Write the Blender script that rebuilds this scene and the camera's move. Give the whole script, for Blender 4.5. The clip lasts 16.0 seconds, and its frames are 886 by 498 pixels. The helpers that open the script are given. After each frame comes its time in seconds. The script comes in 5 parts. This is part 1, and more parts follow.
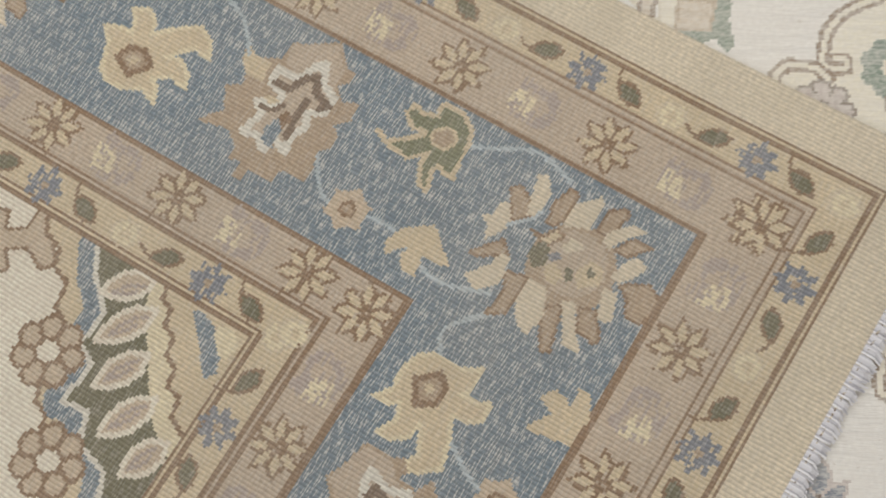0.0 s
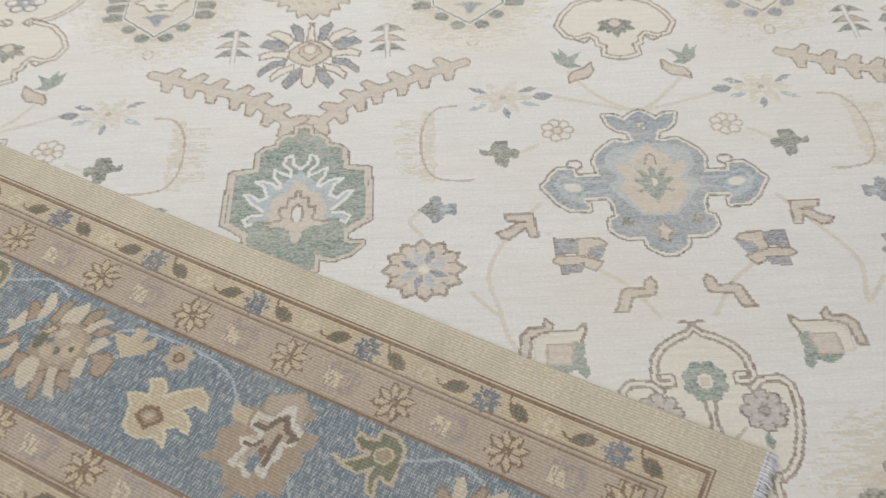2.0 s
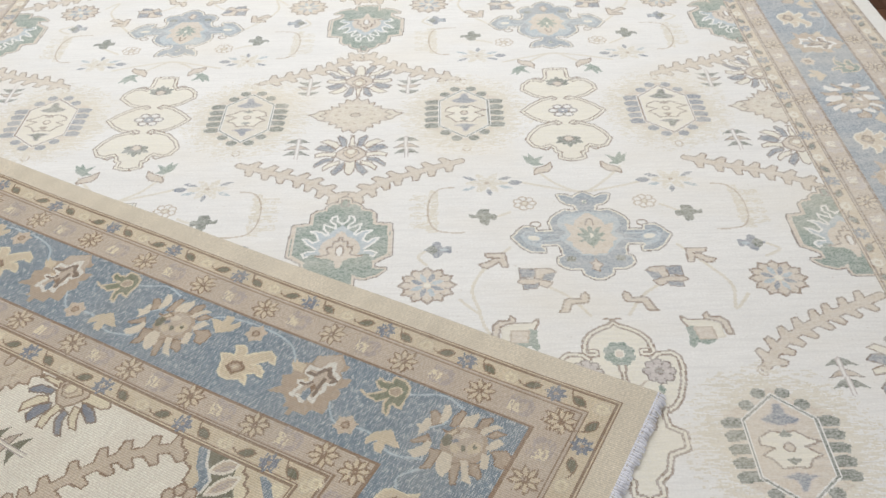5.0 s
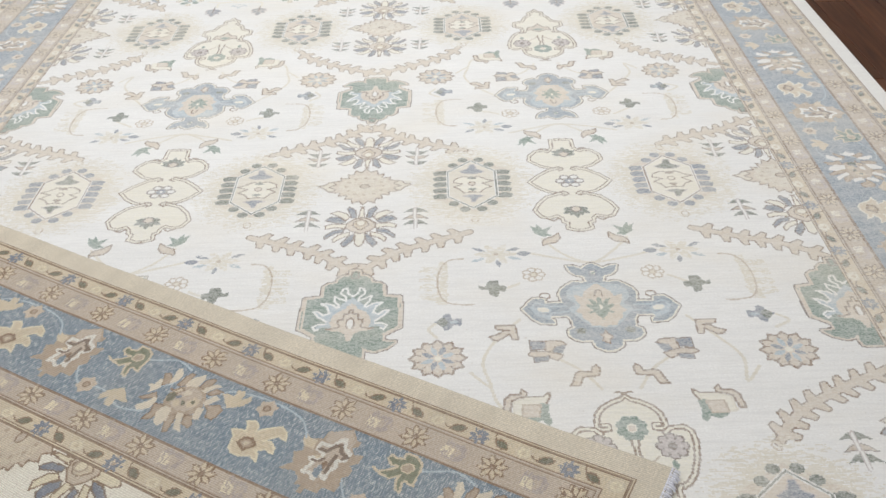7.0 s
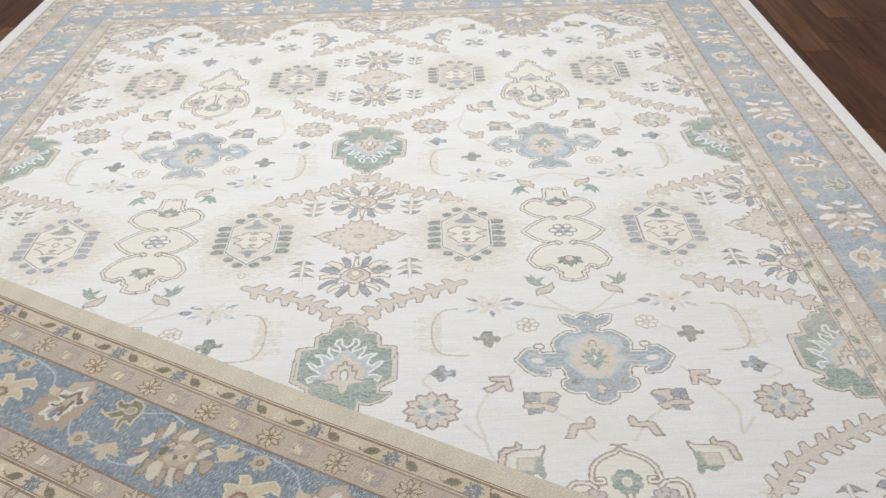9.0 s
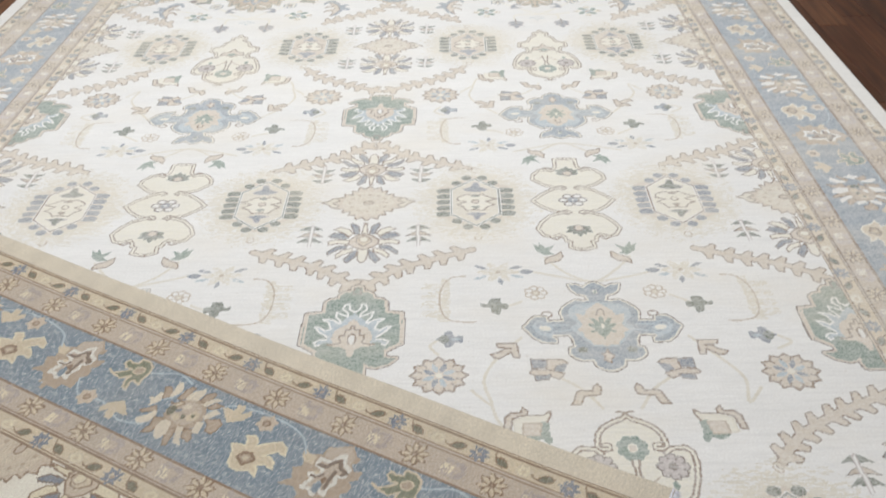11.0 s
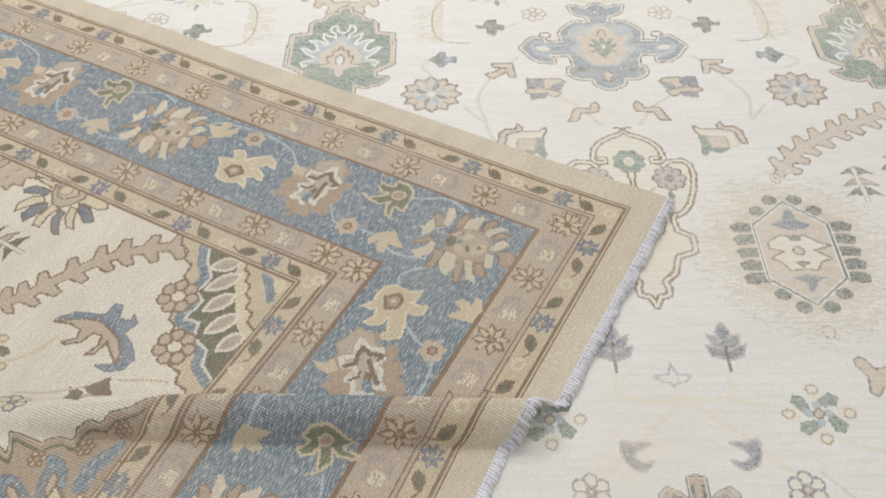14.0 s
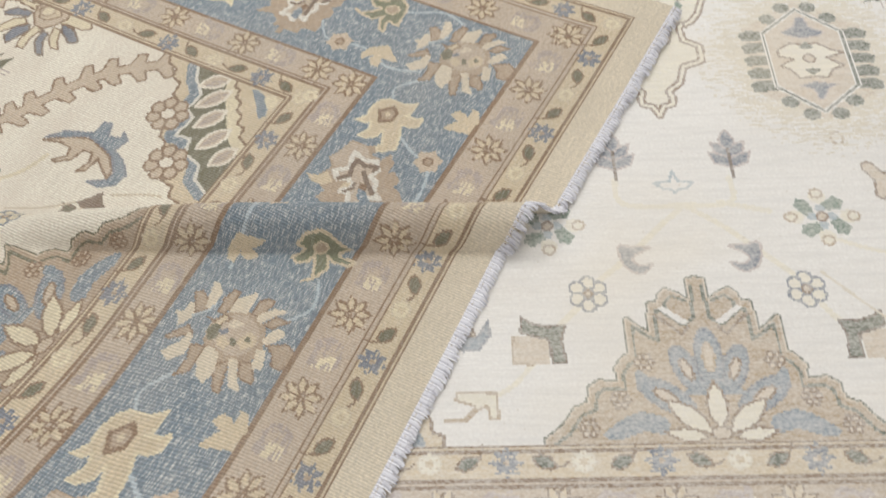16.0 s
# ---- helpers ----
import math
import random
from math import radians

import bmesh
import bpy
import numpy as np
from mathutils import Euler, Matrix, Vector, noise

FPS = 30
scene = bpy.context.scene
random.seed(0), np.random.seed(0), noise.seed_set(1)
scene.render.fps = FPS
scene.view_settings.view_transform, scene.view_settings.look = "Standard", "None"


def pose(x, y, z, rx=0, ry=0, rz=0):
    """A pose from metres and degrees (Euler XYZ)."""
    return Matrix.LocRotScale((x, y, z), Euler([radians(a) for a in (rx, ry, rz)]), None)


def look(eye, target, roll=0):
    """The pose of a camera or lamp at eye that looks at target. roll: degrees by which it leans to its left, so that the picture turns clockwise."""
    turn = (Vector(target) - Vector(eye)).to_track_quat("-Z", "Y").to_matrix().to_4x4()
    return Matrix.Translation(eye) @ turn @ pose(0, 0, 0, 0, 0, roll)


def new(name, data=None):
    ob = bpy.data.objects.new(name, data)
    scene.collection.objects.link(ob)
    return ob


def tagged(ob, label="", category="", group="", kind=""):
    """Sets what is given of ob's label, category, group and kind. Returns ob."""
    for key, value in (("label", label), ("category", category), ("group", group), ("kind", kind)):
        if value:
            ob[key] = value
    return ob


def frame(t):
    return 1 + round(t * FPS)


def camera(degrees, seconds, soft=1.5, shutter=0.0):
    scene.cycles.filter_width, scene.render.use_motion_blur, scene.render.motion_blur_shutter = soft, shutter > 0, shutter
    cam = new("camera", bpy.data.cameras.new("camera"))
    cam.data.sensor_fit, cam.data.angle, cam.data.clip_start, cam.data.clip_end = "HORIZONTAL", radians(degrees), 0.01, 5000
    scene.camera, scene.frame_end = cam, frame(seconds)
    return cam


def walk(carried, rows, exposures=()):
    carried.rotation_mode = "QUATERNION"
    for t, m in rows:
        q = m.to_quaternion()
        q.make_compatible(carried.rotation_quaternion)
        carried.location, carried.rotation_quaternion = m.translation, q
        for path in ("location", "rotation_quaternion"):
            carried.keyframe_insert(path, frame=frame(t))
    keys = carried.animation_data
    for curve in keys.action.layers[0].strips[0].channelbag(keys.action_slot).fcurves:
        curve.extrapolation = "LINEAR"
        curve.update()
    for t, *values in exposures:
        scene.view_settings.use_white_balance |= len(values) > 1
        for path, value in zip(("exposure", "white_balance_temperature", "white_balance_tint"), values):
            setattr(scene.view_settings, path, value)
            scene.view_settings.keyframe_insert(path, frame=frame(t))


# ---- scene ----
cam = camera(54.8, 16.0, soft=1.5, shutter=0.5)
PATH = [
    (0, (0.2, 0.233, 0.906), (0.117, 0.595, -1.059), -10.3),
    (0.5, (0.2, 0.162, 0.953), (0.165, 0.762, -0.955), -2.3),
    (1, (0.22, 0.155, 1.045), (0.198, 0.93, -0.799), -2.6),
    (1.5, (0.223, 0.152, 1.141), (0.247, 1.13, -0.603), -1.3),
    (2, (0.255, 0.046, 1.192), (0.256, 1.203, -0.439), -2.4),
    (2.5, (0.307, -0.147, 1.247), (0.167, 1.106, -0.305), -6.1),
    (3, (0.289, -0.295, 1.298), (0.185, 1.034, -0.192), -5.2),
    (3.2, (0.274, -0.372, 1.319), (0.175, 0.987, -0.145), -5.0),
    (5.3, (0.276, -0.619, 1.448), (0.269, 0.885, 0.13), -1.5),
    (5.5, (0.276, -0.62, 1.449), (0.272, 0.899, 0.148), -1.6),
    (6, (0.267, -0.616, 1.462), (0.25, 0.916, 0.177), -1.6),
    (6.5, (0.258, -0.609, 1.472), (0.237, 0.942, 0.209), -1.8),
    (7, (0.258, -0.603, 1.482), (0.242, 0.967, 0.244), -1.9),
    (7.5, (0.259, -0.602, 1.493), (0.247, 0.986, 0.277), -2.1),
    (8, (0.259, -0.599, 1.501), (0.248, 1.007, 0.309), -2.1),
    (8.5, (0.258, -0.596, 1.513), (0.254, 1.024, 0.341), -2.0),
    (8.7, (0.264, -0.594, 1.511), (0.261, 1.034, 0.349), -1.9),
    (10.8, (0.263, -0.607, 1.49), (0.246, 1.007, 0.309), -1.2),
    (11, (0.26, -0.608, 1.48), (0.237, 0.989, 0.277), -1.3),
    (11.5, (0.258, -0.613, 1.452), (0.221, 0.939, 0.191), -1.8),
    (12, (0.254, -0.62, 1.429), (0.214, 0.889, 0.118), -1.7),
    (12.5, (0.259, -0.635, 1.401), (0.217, 0.815, 0.024), -1.7),
    (13, (0.261, -0.651, 1.367), (0.23, 0.732, -0.078), -1.4),
    (13.1, (0.263, -0.648, 1.361), (0.234, 0.72, -0.098), -1.3),
    (13.5, (0.263, -0.671, 1.33), (0.243, 0.654, -0.167), -1.2),
    (14, (0.266, -0.685, 1.304), (0.245, 0.584, -0.241), -1.4),
    (14.5, (0.27, -0.703, 1.285), (0.246, 0.514, -0.302), -1.7),
    (15, (0.275, -0.725, 1.257), (0.245, 0.437, -0.37), -2.2),
    (15.5, (0.282, -0.749, 1.229), (0.225, 0.364, -0.432), -3.1),
    (16, (0.291, -0.77, 1.202), (0.238, 0.278, -0.501), -3.8),
]
EXPOSURE = [(0, -0.42, 6850, 10), (0.5, -0.5, 6750, 10), (1, -0.55, 6700, 10), (1.5, -0.56, 6550, 10), (2, -0.54, 6480, 10), (2.5, -0.3, 6480, 10), (3, -0.26, 6460, 10), (5.5, -0.28, 6350, 10), (8.7, -0.31, 6250, 10),
            (11, -0.3, 6280, 10), (12, -0.28, 6400, 10), (13, -0.24, 6500, 10), (14.5, -0.15, 6550, 10), (16, -0.06, 6600, 10)]
walk(cam, [(t, look(eye, target, roll)) for t, eye, target, roll in PATH], EXPOSURE)

# ceiling lamps: x, y, watts
LAMPS = [(-1.2, 5.2, 50), (1.2, 5.2, 46), (-1.2, 2.2, 58), (1.2, 2.2, 50), (-1.2, -1.6, 40), (1.2, -1.6, 30)]
# the turned corner: bow of its side, skew, and the ridge across it
BOW, TIP_LIFT, SKEW = 0.006, 0.004, 0.036
RIDGE_Y, RIDGE_SLOPE, RIDGE_W, RIDGE_H, RIDGE_GAIN, RIDGE_FROM, RIDGE_TO = 0.050, -0.03, 0.085, 0.058, 0.095, -0.95, -0.05

# ---- world and light ----
world = bpy.data.worlds.new("world")
scene.world = world
world.use_nodes = True
world.node_tree.nodes["Background"].inputs[0].default_value = (0.9, 0.95, 1.0, 1)
world.node_tree.nodes["Background"].inputs[1].default_value = 0.05
scene.view_settings.exposure = 0.0


def ceiling_lamp(x, y, w, d, watts, colour):
    data = bpy.data.lights.new("ceiling_lamp", "AREA")
    data.shape, data.size, data.size_y, data.energy, data.color = "RECTANGLE", w, d, watts, colour
    ob = new("ceiling_lamp", data)
    ob.matrix_world = pose(x, y, 2.86)
    return ob


for lx, ly, watts in LAMPS:
    ceiling_lamp(lx, ly, 0.6, 1.2, watts, (0.95, 0.985, 1.0))


# ---- materials ----
def lin(r, g, b):
    return tuple(((c / 255 + 0.055) / 1.055) ** 2.4 if c > 10 else c / 255 / 12.92 for c in (r, g, b))


def material(name):
    m = bpy.data.materials.new(name)
    m.use_nodes = True
    nt = m.node_tree
    return m, nt, nt.nodes["Principled BSDF"]


def node(nt, kind, **inputs):
    n = nt.nodes.new(kind)
    for key, value in inputs.items():
        n.inputs[key.replace("_", " ")].default_value = value
    return n


def mix_colour(nt, fac, a, b, how="MIX"):
    n = nt.nodes.new("ShaderNodeMix")
    n.data_type, n.blend_type = "RGBA", how
    for socket, value in ((0, fac), (6, a), (7, b)):
        if isinstance(value, (int, float, tuple)):
            n.inputs[socket].default_value = value
        else:
            nt.links.new(value, n.inputs[socket])
    return n.outputs[2]


def ramp(nt, src, lo, hi):
    n = nt.nodes.new("ShaderNodeMapRange")
    n.inputs[1].default_value, n.inputs[2].default_value = lo, hi
    nt.links.new(src, n.inputs[0])
    return n.outputs[0]


def noise_tex(nt, vec, sx, sy, detail=2.0):
    mp = nt.nodes.new("ShaderNodeMapping")
    mp.inputs[3].default_value = (sx, sy, 1)
    nt.links.new(vec, mp.inputs[0])
    n = node(nt, "ShaderNodeTexNoise", Scale=1.0, Detail=detail)
    nt.links.new(mp.outputs[0], n.inputs["Vector"])
    return n.outputs["Fac"]


def wool(name, rgb, back, weft):
    """Knotted wool in rug coordinates: pile on the face, ridged knots with weft showing on the back."""
    m, nt, bsdf = material(name)
    uv = nt.nodes.new("ShaderNodeUVMap").outputs[0]
    c = lin(*rgb)

    def shade(k, add=0.0):
        return (*[min(0.9, v * k + add) for v in c], 1)

    def blend(col, sx, sy, detail, lo, hi, amount, other):
        fac = nt.nodes.new("ShaderNodeMath")
        fac.operation, fac.inputs[1].default_value = "MULTIPLY", amount
        nt.links.new(ramp(nt, noise_tex(nt, uv, sx, sy, detail), lo, hi), fac.inputs[0])
        return mix_colour(nt, fac.outputs[0], col, other)

    abrash = ramp(nt, noise_tex(nt, uv, 1.3, 9.0, 3.0), 0.3, 0.7)
    col = mix_colour(nt, abrash, shade(0.86 if back else 0.93), shade(1.12 if back else 1.06))
    knots = ramp(nt, noise_tex(nt, uv, 190.0, 210.0, 3.0), 0.32, 0.68)
    col = mix_colour(nt, 0.55 if back else 0.4, col, mix_colour(nt, knots, shade(0.7 if back else 0.78), shade(1.25 if back else 1.12, 0.012)))
    bump = nt.nodes.new("ShaderNodeBump")
    if back:
        col = blend(col, 14.0, 170.0, 4.0, 0.56, 0.78, 0.4, (*lin(190, 180, 168), 1))
        col = blend(col, 3.5, 6.0, 4.0, 0.4, 0.72, 0.24, (*lin(190, 180, 167), 1))
        col = blend(col, 11.0, 19.0, 5.0, 0.46, 0.68, 0.42, shade(0.8))
        col = blend(col, 70.0, 620.0, 1.0, 0.52, 0.62, weft, (*lin(220, 216, 211), 1))
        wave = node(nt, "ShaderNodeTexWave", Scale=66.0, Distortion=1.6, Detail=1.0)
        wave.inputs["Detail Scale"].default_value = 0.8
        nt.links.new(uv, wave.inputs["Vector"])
        # shade between the knot ridges is painted in: colour darkens where the wave dips
        groove_shade = nt.nodes.new("ShaderNodeMath")
        groove_shade.operation, groove_shade.inputs[0].default_value = "SUBTRACT", 1.0
        nt.links.new(ramp(nt, wave.outputs["Fac"], 0.0, 0.5), groove_shade.inputs[1])
        shade_amount = nt.nodes.new("ShaderNodeMath")
        shade_amount.operation, shade_amount.inputs[1].default_value = "MULTIPLY", 0.46
        nt.links.new(groove_shade.outputs[0], shade_amount.inputs[0])
        col = mix_colour(nt, shade_amount.outputs[0], col, shade(0.5))
        nt.links.new(wave.outputs["Fac"], bump.inputs["Height"])
        bump.inputs["Strength"].default_value, bump.inputs["Distance"].default_value = 0.6, 0.0014
    else:
        pale = (*lin(227, 222, 216), 1)
        col = blend(col, 9.0, 130.0, 3.0, 0.44, 0.68, 0.5, shade(0.8))
        col = blend(col, 34.0, 62.0, 4.0, 0.5, 0.7, 0.35, shade(0.84))
        col = blend(col, 170.0, 330.0, 2.0, 0.44, 0.6, 0.36, pale)
        col = blend(col, 75.0, 150.0, 4.0, 0.4, 0.68, 0.34, pale)
        col = blend(col, 16.0, 40.0, 3.0, 0.42, 0.7, 0.24, pale)
        col = blend(col, 2.6, 4.0, 5.0, 0.48, 0.72, 0.3, (*lin(224, 212, 192), 1))
        col = blend(col, 90.0, 110.0, 1.0, 0.72, 0.78, 0.3, (*lin(186, 172, 156), 1))
        nt.links.new(noise_tex(nt, uv, 45.0, 330.0, 2.0), bump.inputs["Height"])
        bump.inputs["Strength"].default_value, bump.inputs["Distance"].default_value = 0.6, 0.002
    nt.links.new(bump.outputs[0], bsdf.inputs["Normal"])
    nt.links.new(col, bsdf.inputs["Base Color"])
    bsdf.inputs["Roughness"].default_value = 0.95
    bsdf.inputs["Specular IOR Level"].default_value = 0.15
    bsdf.inputs["Sheen Weight"].default_value = 0.0 if back else 0.15
    return m


# yarn: face colour, colour on the back, how much weft shows on the back
YARN = {
    "ivory": ((233, 229, 225), (237, 223, 206), 0.14),
    "cream": ((231, 224, 208), (226, 211, 183), 0.14),
    "haze": ((219, 210, 193), (210, 195, 172), 0.16),
    "beige": ((210, 196, 179), (202, 184, 163), 0.2),
    "tan": ((186, 167, 144), (182, 162, 141), 0.2),
    "taupe": ((196, 180, 162), (195, 178, 160), 0.22),
    "gold": ((210, 194, 169), (211, 194, 167), 0.2),
    "brown": ((142, 120, 101), (150, 126, 105), 0.16),
    "umber": ((122, 107, 97), (138, 121, 107), 0.14),
    "blue": ((144, 154, 164), (128, 140, 149), 0.72),
    "sky": ((176, 187, 193), (186, 195, 200), 0.2),
    "slate": ((134, 139, 149), (134, 137, 145), 0.3),
    "green": ((124, 141, 129), (133, 134, 112), 0.24),
    "forest": ((113, 118, 107), (126, 122, 103), 0.22),
    "white": ((236, 233, 228), (224, 217, 206), 0.1),
    "lilac": ((192, 180, 176), (180, 166, 158), 0.2),
    "sand": ((234, 229, 223), (219, 206, 185), 0.16),
}
NAMES = list(YARN)
K = {n: i for i, n in enumerate(NAMES)}
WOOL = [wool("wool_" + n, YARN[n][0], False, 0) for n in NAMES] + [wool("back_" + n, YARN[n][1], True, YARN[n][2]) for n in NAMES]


# ---- the rug's drawing, knot by knot ----
CELL = 0.003
HALF, NEAR, FAR = 1.82, -0.915, 3.985
END_STRETCH = 1.05
NX, NY = int(round(2 * HALF / CELL)), int(round((FAR - NEAR) / CELL))
colours = np.full((NY, NX), K["sand"], np.uint8)
owner = np.zeros((NY, NX), np.int32)
OWNERS = [("outer_band", "plain sand-coloured outer band of the rug", "")]
cx = -HALF + (np.arange(NX) + 0.5) * CELL
cy = NEAR + (np.arange(NY) + 0.5) * CELL
MID = 1.6
pen = {"id": 0, "group": "", "T": (0, 0, 1, 0, 0, 1)}


def start(name, label=""):
    OWNERS.append((name, label, pen["group"]))
    pen["id"] = len(OWNERS) - 1


def to_rug(pts):
    ox, oy, a, b, c, d = pen["T"]
    p = np.asarray(pts, float).reshape(-1, 2)
    return np.column_stack((ox + a * p[:, 0] + b * p[:, 1], oy + c * p[:, 0] + d * p[:, 1]))


def window(p, grow=0.0):
    i0, i1 = np.searchsorted(cx, (p[:, 0].min() - grow, p[:, 0].max() + grow))
    j0, j1 = np.searchsorted(cy, (p[:, 1].min() - grow, p[:, 1].max() + grow))
    return i0, i1, j0, j1


def paint(mask, i0, i1, j0, j1, colour):
    colours[j0:j1, i0:i1][mask] = K[colour]
    owner[j0:j1, i0:i1][mask] = pen["id"]


def fill(colour, pts):
    p = to_rug(pts)
    i0, i1, j0, j1 = window(p)
    if i1 <= i0 or j1 <= j0:
        return
    X, Y = np.meshgrid(cx[i0:i1], cy[j0:j1])
    inside = np.zeros(X.shape, bool)
    q = np.roll(p, -1, 0)
    for (ax, ay), (bx, by) in zip(p, q):
        if ay != by:
            inside ^= ((ay > Y) != (by > Y)) & (X < (bx - ax) * (Y - ay) / (by - ay) + ax)
    paint(inside, i0, i1, j0, j1, colour)


def stroke(colour, pts, width=0.005, closed=False):
    p = to_rug(pts)
    i0, i1, j0, j1 = window(p, width)
    if i1 <= i0 or j1 <= j0:
        return
    X, Y = np.meshgrid(cx[i0:i1], cy[j0:j1])
    hit = np.zeros(X.shape, bool)
    q = np.roll(p, -1, 0) if closed else p[1:]
    for (ax, ay), (bx, by) in zip(p, q):
        dx, dy = bx - ax, by - ay
        n = dx * dx + dy * dy
        if n == 0:
            continue
        t = np.clip(((X - ax) * dx + (Y - ay) * dy) / n, 0, 1)
        hit |= (X - ax - t * dx) ** 2 + (Y - ay - t * dy) ** 2 < (width / 2) ** 2
    paint(hit, i0, i1, j0, j1, colour)


def shape(colour, pts, line="", width=0.005):
    fill(colour, pts)
    if line:
        stroke(line, pts, width, True)


def streaks(shape_2d, along=5):
    """Even noise from 0 to 1, drawn out along the rows of knots."""
    grain = np.random.rand(*shape_2d)
    grain = sum(np.roll(grain, k, 1) for k in range(along)) / along
    return np.argsort(np.argsort(grain, axis=None)).reshape(shape_2d) / grain.size


def feather(colour, rx, ry, core=0.55):
    """A worn halo round the motif that thins out in short strokes along the rows."""
    p = to_rug([(-1.35 * rx, -1.35 * ry), (1.35 * rx, 1.35 * ry)])
    i0, i1, j0, j1 = window(p)
    X, Y = np.meshgrid((cx[i0:i1] - pen["T"][0]) / rx, (cy[j0:j1] - pen["T"][1]) / ry)
    paint(streaks(X.shape) > (np.hypot(X, Y) - core) / (1.3 - core), i0, i1, j0, j1, colour)


def faded(colour, pts, left=0.6):
    """A fill of which only a share of the knots still shows, in short strokes along the rows."""
    p = to_rug(pts)
    i0, i1, j0, j1 = window(p)
    if i1 <= i0 or j1 <= j0:
        return
    kept_c, kept_o = colours[j0:j1, i0:i1].copy(), owner[j0:j1, i0:i1].copy()
    fill(colour, pts)
    drop = streaks(kept_c.shape) > left
    colours[j0:j1, i0:i1][drop], owner[j0:j1, i0:i1][drop] = kept_c[drop], kept_o[drop]


def mirror(pts):
    """Closes a right half, listed from top to bottom, with its mirrored left half."""
    return list(pts) + [(-x, y) for x, y in reversed(pts) if abs(x) > 1e-6]


def oval(x, y, rx, ry, n=14, turn=0.0):
    c, s = math.cos(turn), math.sin(turn)
    out = []
    for i in range(n):
        a = 2 * math.pi * i / n
        px, py = rx * math.cos(a), ry * math.sin(a)
        out.append((x + c * px - s * py, y + s * px + c * py))
    return out


def leaf(x, y, length, width, turn):
    """A pointed leaf from (x, y) along turn (degrees)."""
    c, s = math.cos(radians(turn)), math.sin(radians(turn))
    half = [(0, 0), (0.25, 0.42), (0.55, 0.5), (0.8, 0.3), (1, 0)]
    pts = half + [(a, -b) for a, b in reversed(half[1:-1])]
    return [(x + c * a * length - s * b * width, y + s * a * length + c * b * width) for a, b in pts]


def curve(pts, n=10):
    """A smooth line through points (Catmull-Rom)."""
    p = [pts[0], *pts, pts[-1]]
    out = []
    for a, b, c, d in zip(p, p[1:], p[2:], p[3:]):
        for i in range(n):
            t = i / n
            out.append(tuple(0.5 * (2 * b[k] + (c[k] - a[k]) * t + (2 * a[k] - 5 * b[k] + 4 * c[k] - d[k]) * t * t + (3 * b[k] - a[k] - 3 * c[k] + d[k]) * t ** 3) for k in (0, 1)))
    return out + [pts[-1]]


def loop(pts, n=6):
    """A smooth closed outline through points."""
    m = len(pts)
    p = [pts[(i - 1) % m] for i in range(m + 3)]
    out = []
    for a, b, c, d in zip(p, p[1:], p[2:], p[3:]):
        for i in range(n):
            t = i / n
            out.append(tuple(0.5 * (2 * b[k] + (c[k] - a[k]) * t + (2 * a[k] - 5 * b[k] + 4 * c[k] - d[k]) * t * t + (3 * b[k] - a[k] - 3 * c[k] + d[k]) * t ** 3) for k in (0, 1)))
    return out


def place(name, label, draw, x, y, turn=0.0, scale=1.0, fx=1, fy=1):
    start(name, label)
    c, s = math.cos(radians(turn)) * scale, math.sin(radians(turn)) * scale
    pen["T"] = (x, y, fx * c, -fx * s, fy * s, fy * c)
    draw()
    pen["T"] = (0, 0, 1, 0, 0, 1)


def far_y(y):
    return float(np.interp(y, (FN, -0.1, MID), (FAR - FIELD, MID + (MID + 0.1) * 0.968, MID)))


def quarters(name, label, draw, x, y, **more):
    """The same motif in the rug's four quarters, mirrored over its two axes."""
    ys = [(y, 1)] if abs(y - MID) < 1e-6 else [(y, 1), (far_y(y), -1)]
    xs = [(x, 1)] if abs(x) < 1e-6 else [(x, 1), (-x, -1)]
    for yy, fy in ys:
        for xx, fx in xs:
            place(name, label, draw, xx, yy, fx=fx, fy=fy, **more)


# ---- motifs of the field (metres, drawn upright round their own middle) ----
def rosette():
    pts = []
    for i in range(24):
        a = 2 * math.pi * i / 24
        r = 1.0 if i % 2 == 0 else 0.8
        pts.append((0.07 * r * math.cos(a), 0.062 * r * math.sin(a)))
    shape("beige", pts, "brown", 0.006)
    for i in range(8):
        a = 360 * i / 8 + 22
        fill("slate" if i % 2 else "sky", leaf(0.01 * math.cos(radians(a)), 0.01 * math.sin(radians(a)), 0.034, 0.014, a))
    fill("cream", oval(0, 0, 0.009, 0.009))
    for i in range(12):
        a = 2 * math.pi * (i + 0.5) / 12
        stroke("brown", [(0.044 * math.cos(a), 0.04 * math.sin(a)), (0.055 * math.cos(a), 0.049 * math.sin(a))], 0.004)


def small_flower():
    for i in range(7):
        a = 2 * math.pi * i / 7
        shape("ivory", oval(0.02 * math.cos(a), 0.018 * math.sin(a), 0.011, 0.010, 8), "tan", 0.004)
    shape("haze", oval(0, 0, 0.009, 0.009, 8), "tan", 0.004)


def star_flower():
    for a in (0, 55, 125, 180, 235, 305):
        faded("haze", leaf(0, 0, 0.062 if a in (0, 180) else 0.052, 0.024, a), 0.75)
    for a in (25, -25, 155, -155):
        faded("slate" if a > 0 else "sky", leaf(0.034 * math.cos(radians(a)), 0.034 * math.sin(radians(a)), 0.042, 0.013, a * 0.6 if abs(a) < 90 else a), 0.85)
    fill("slate", leaf(0.056, 0.0, 0.042, 0.022, 0))
    fill("slate", leaf(0.002, -0.026, 0.03, 0.013, -80))
    fill("tan", oval(0, 0, 0.007, 0.006))


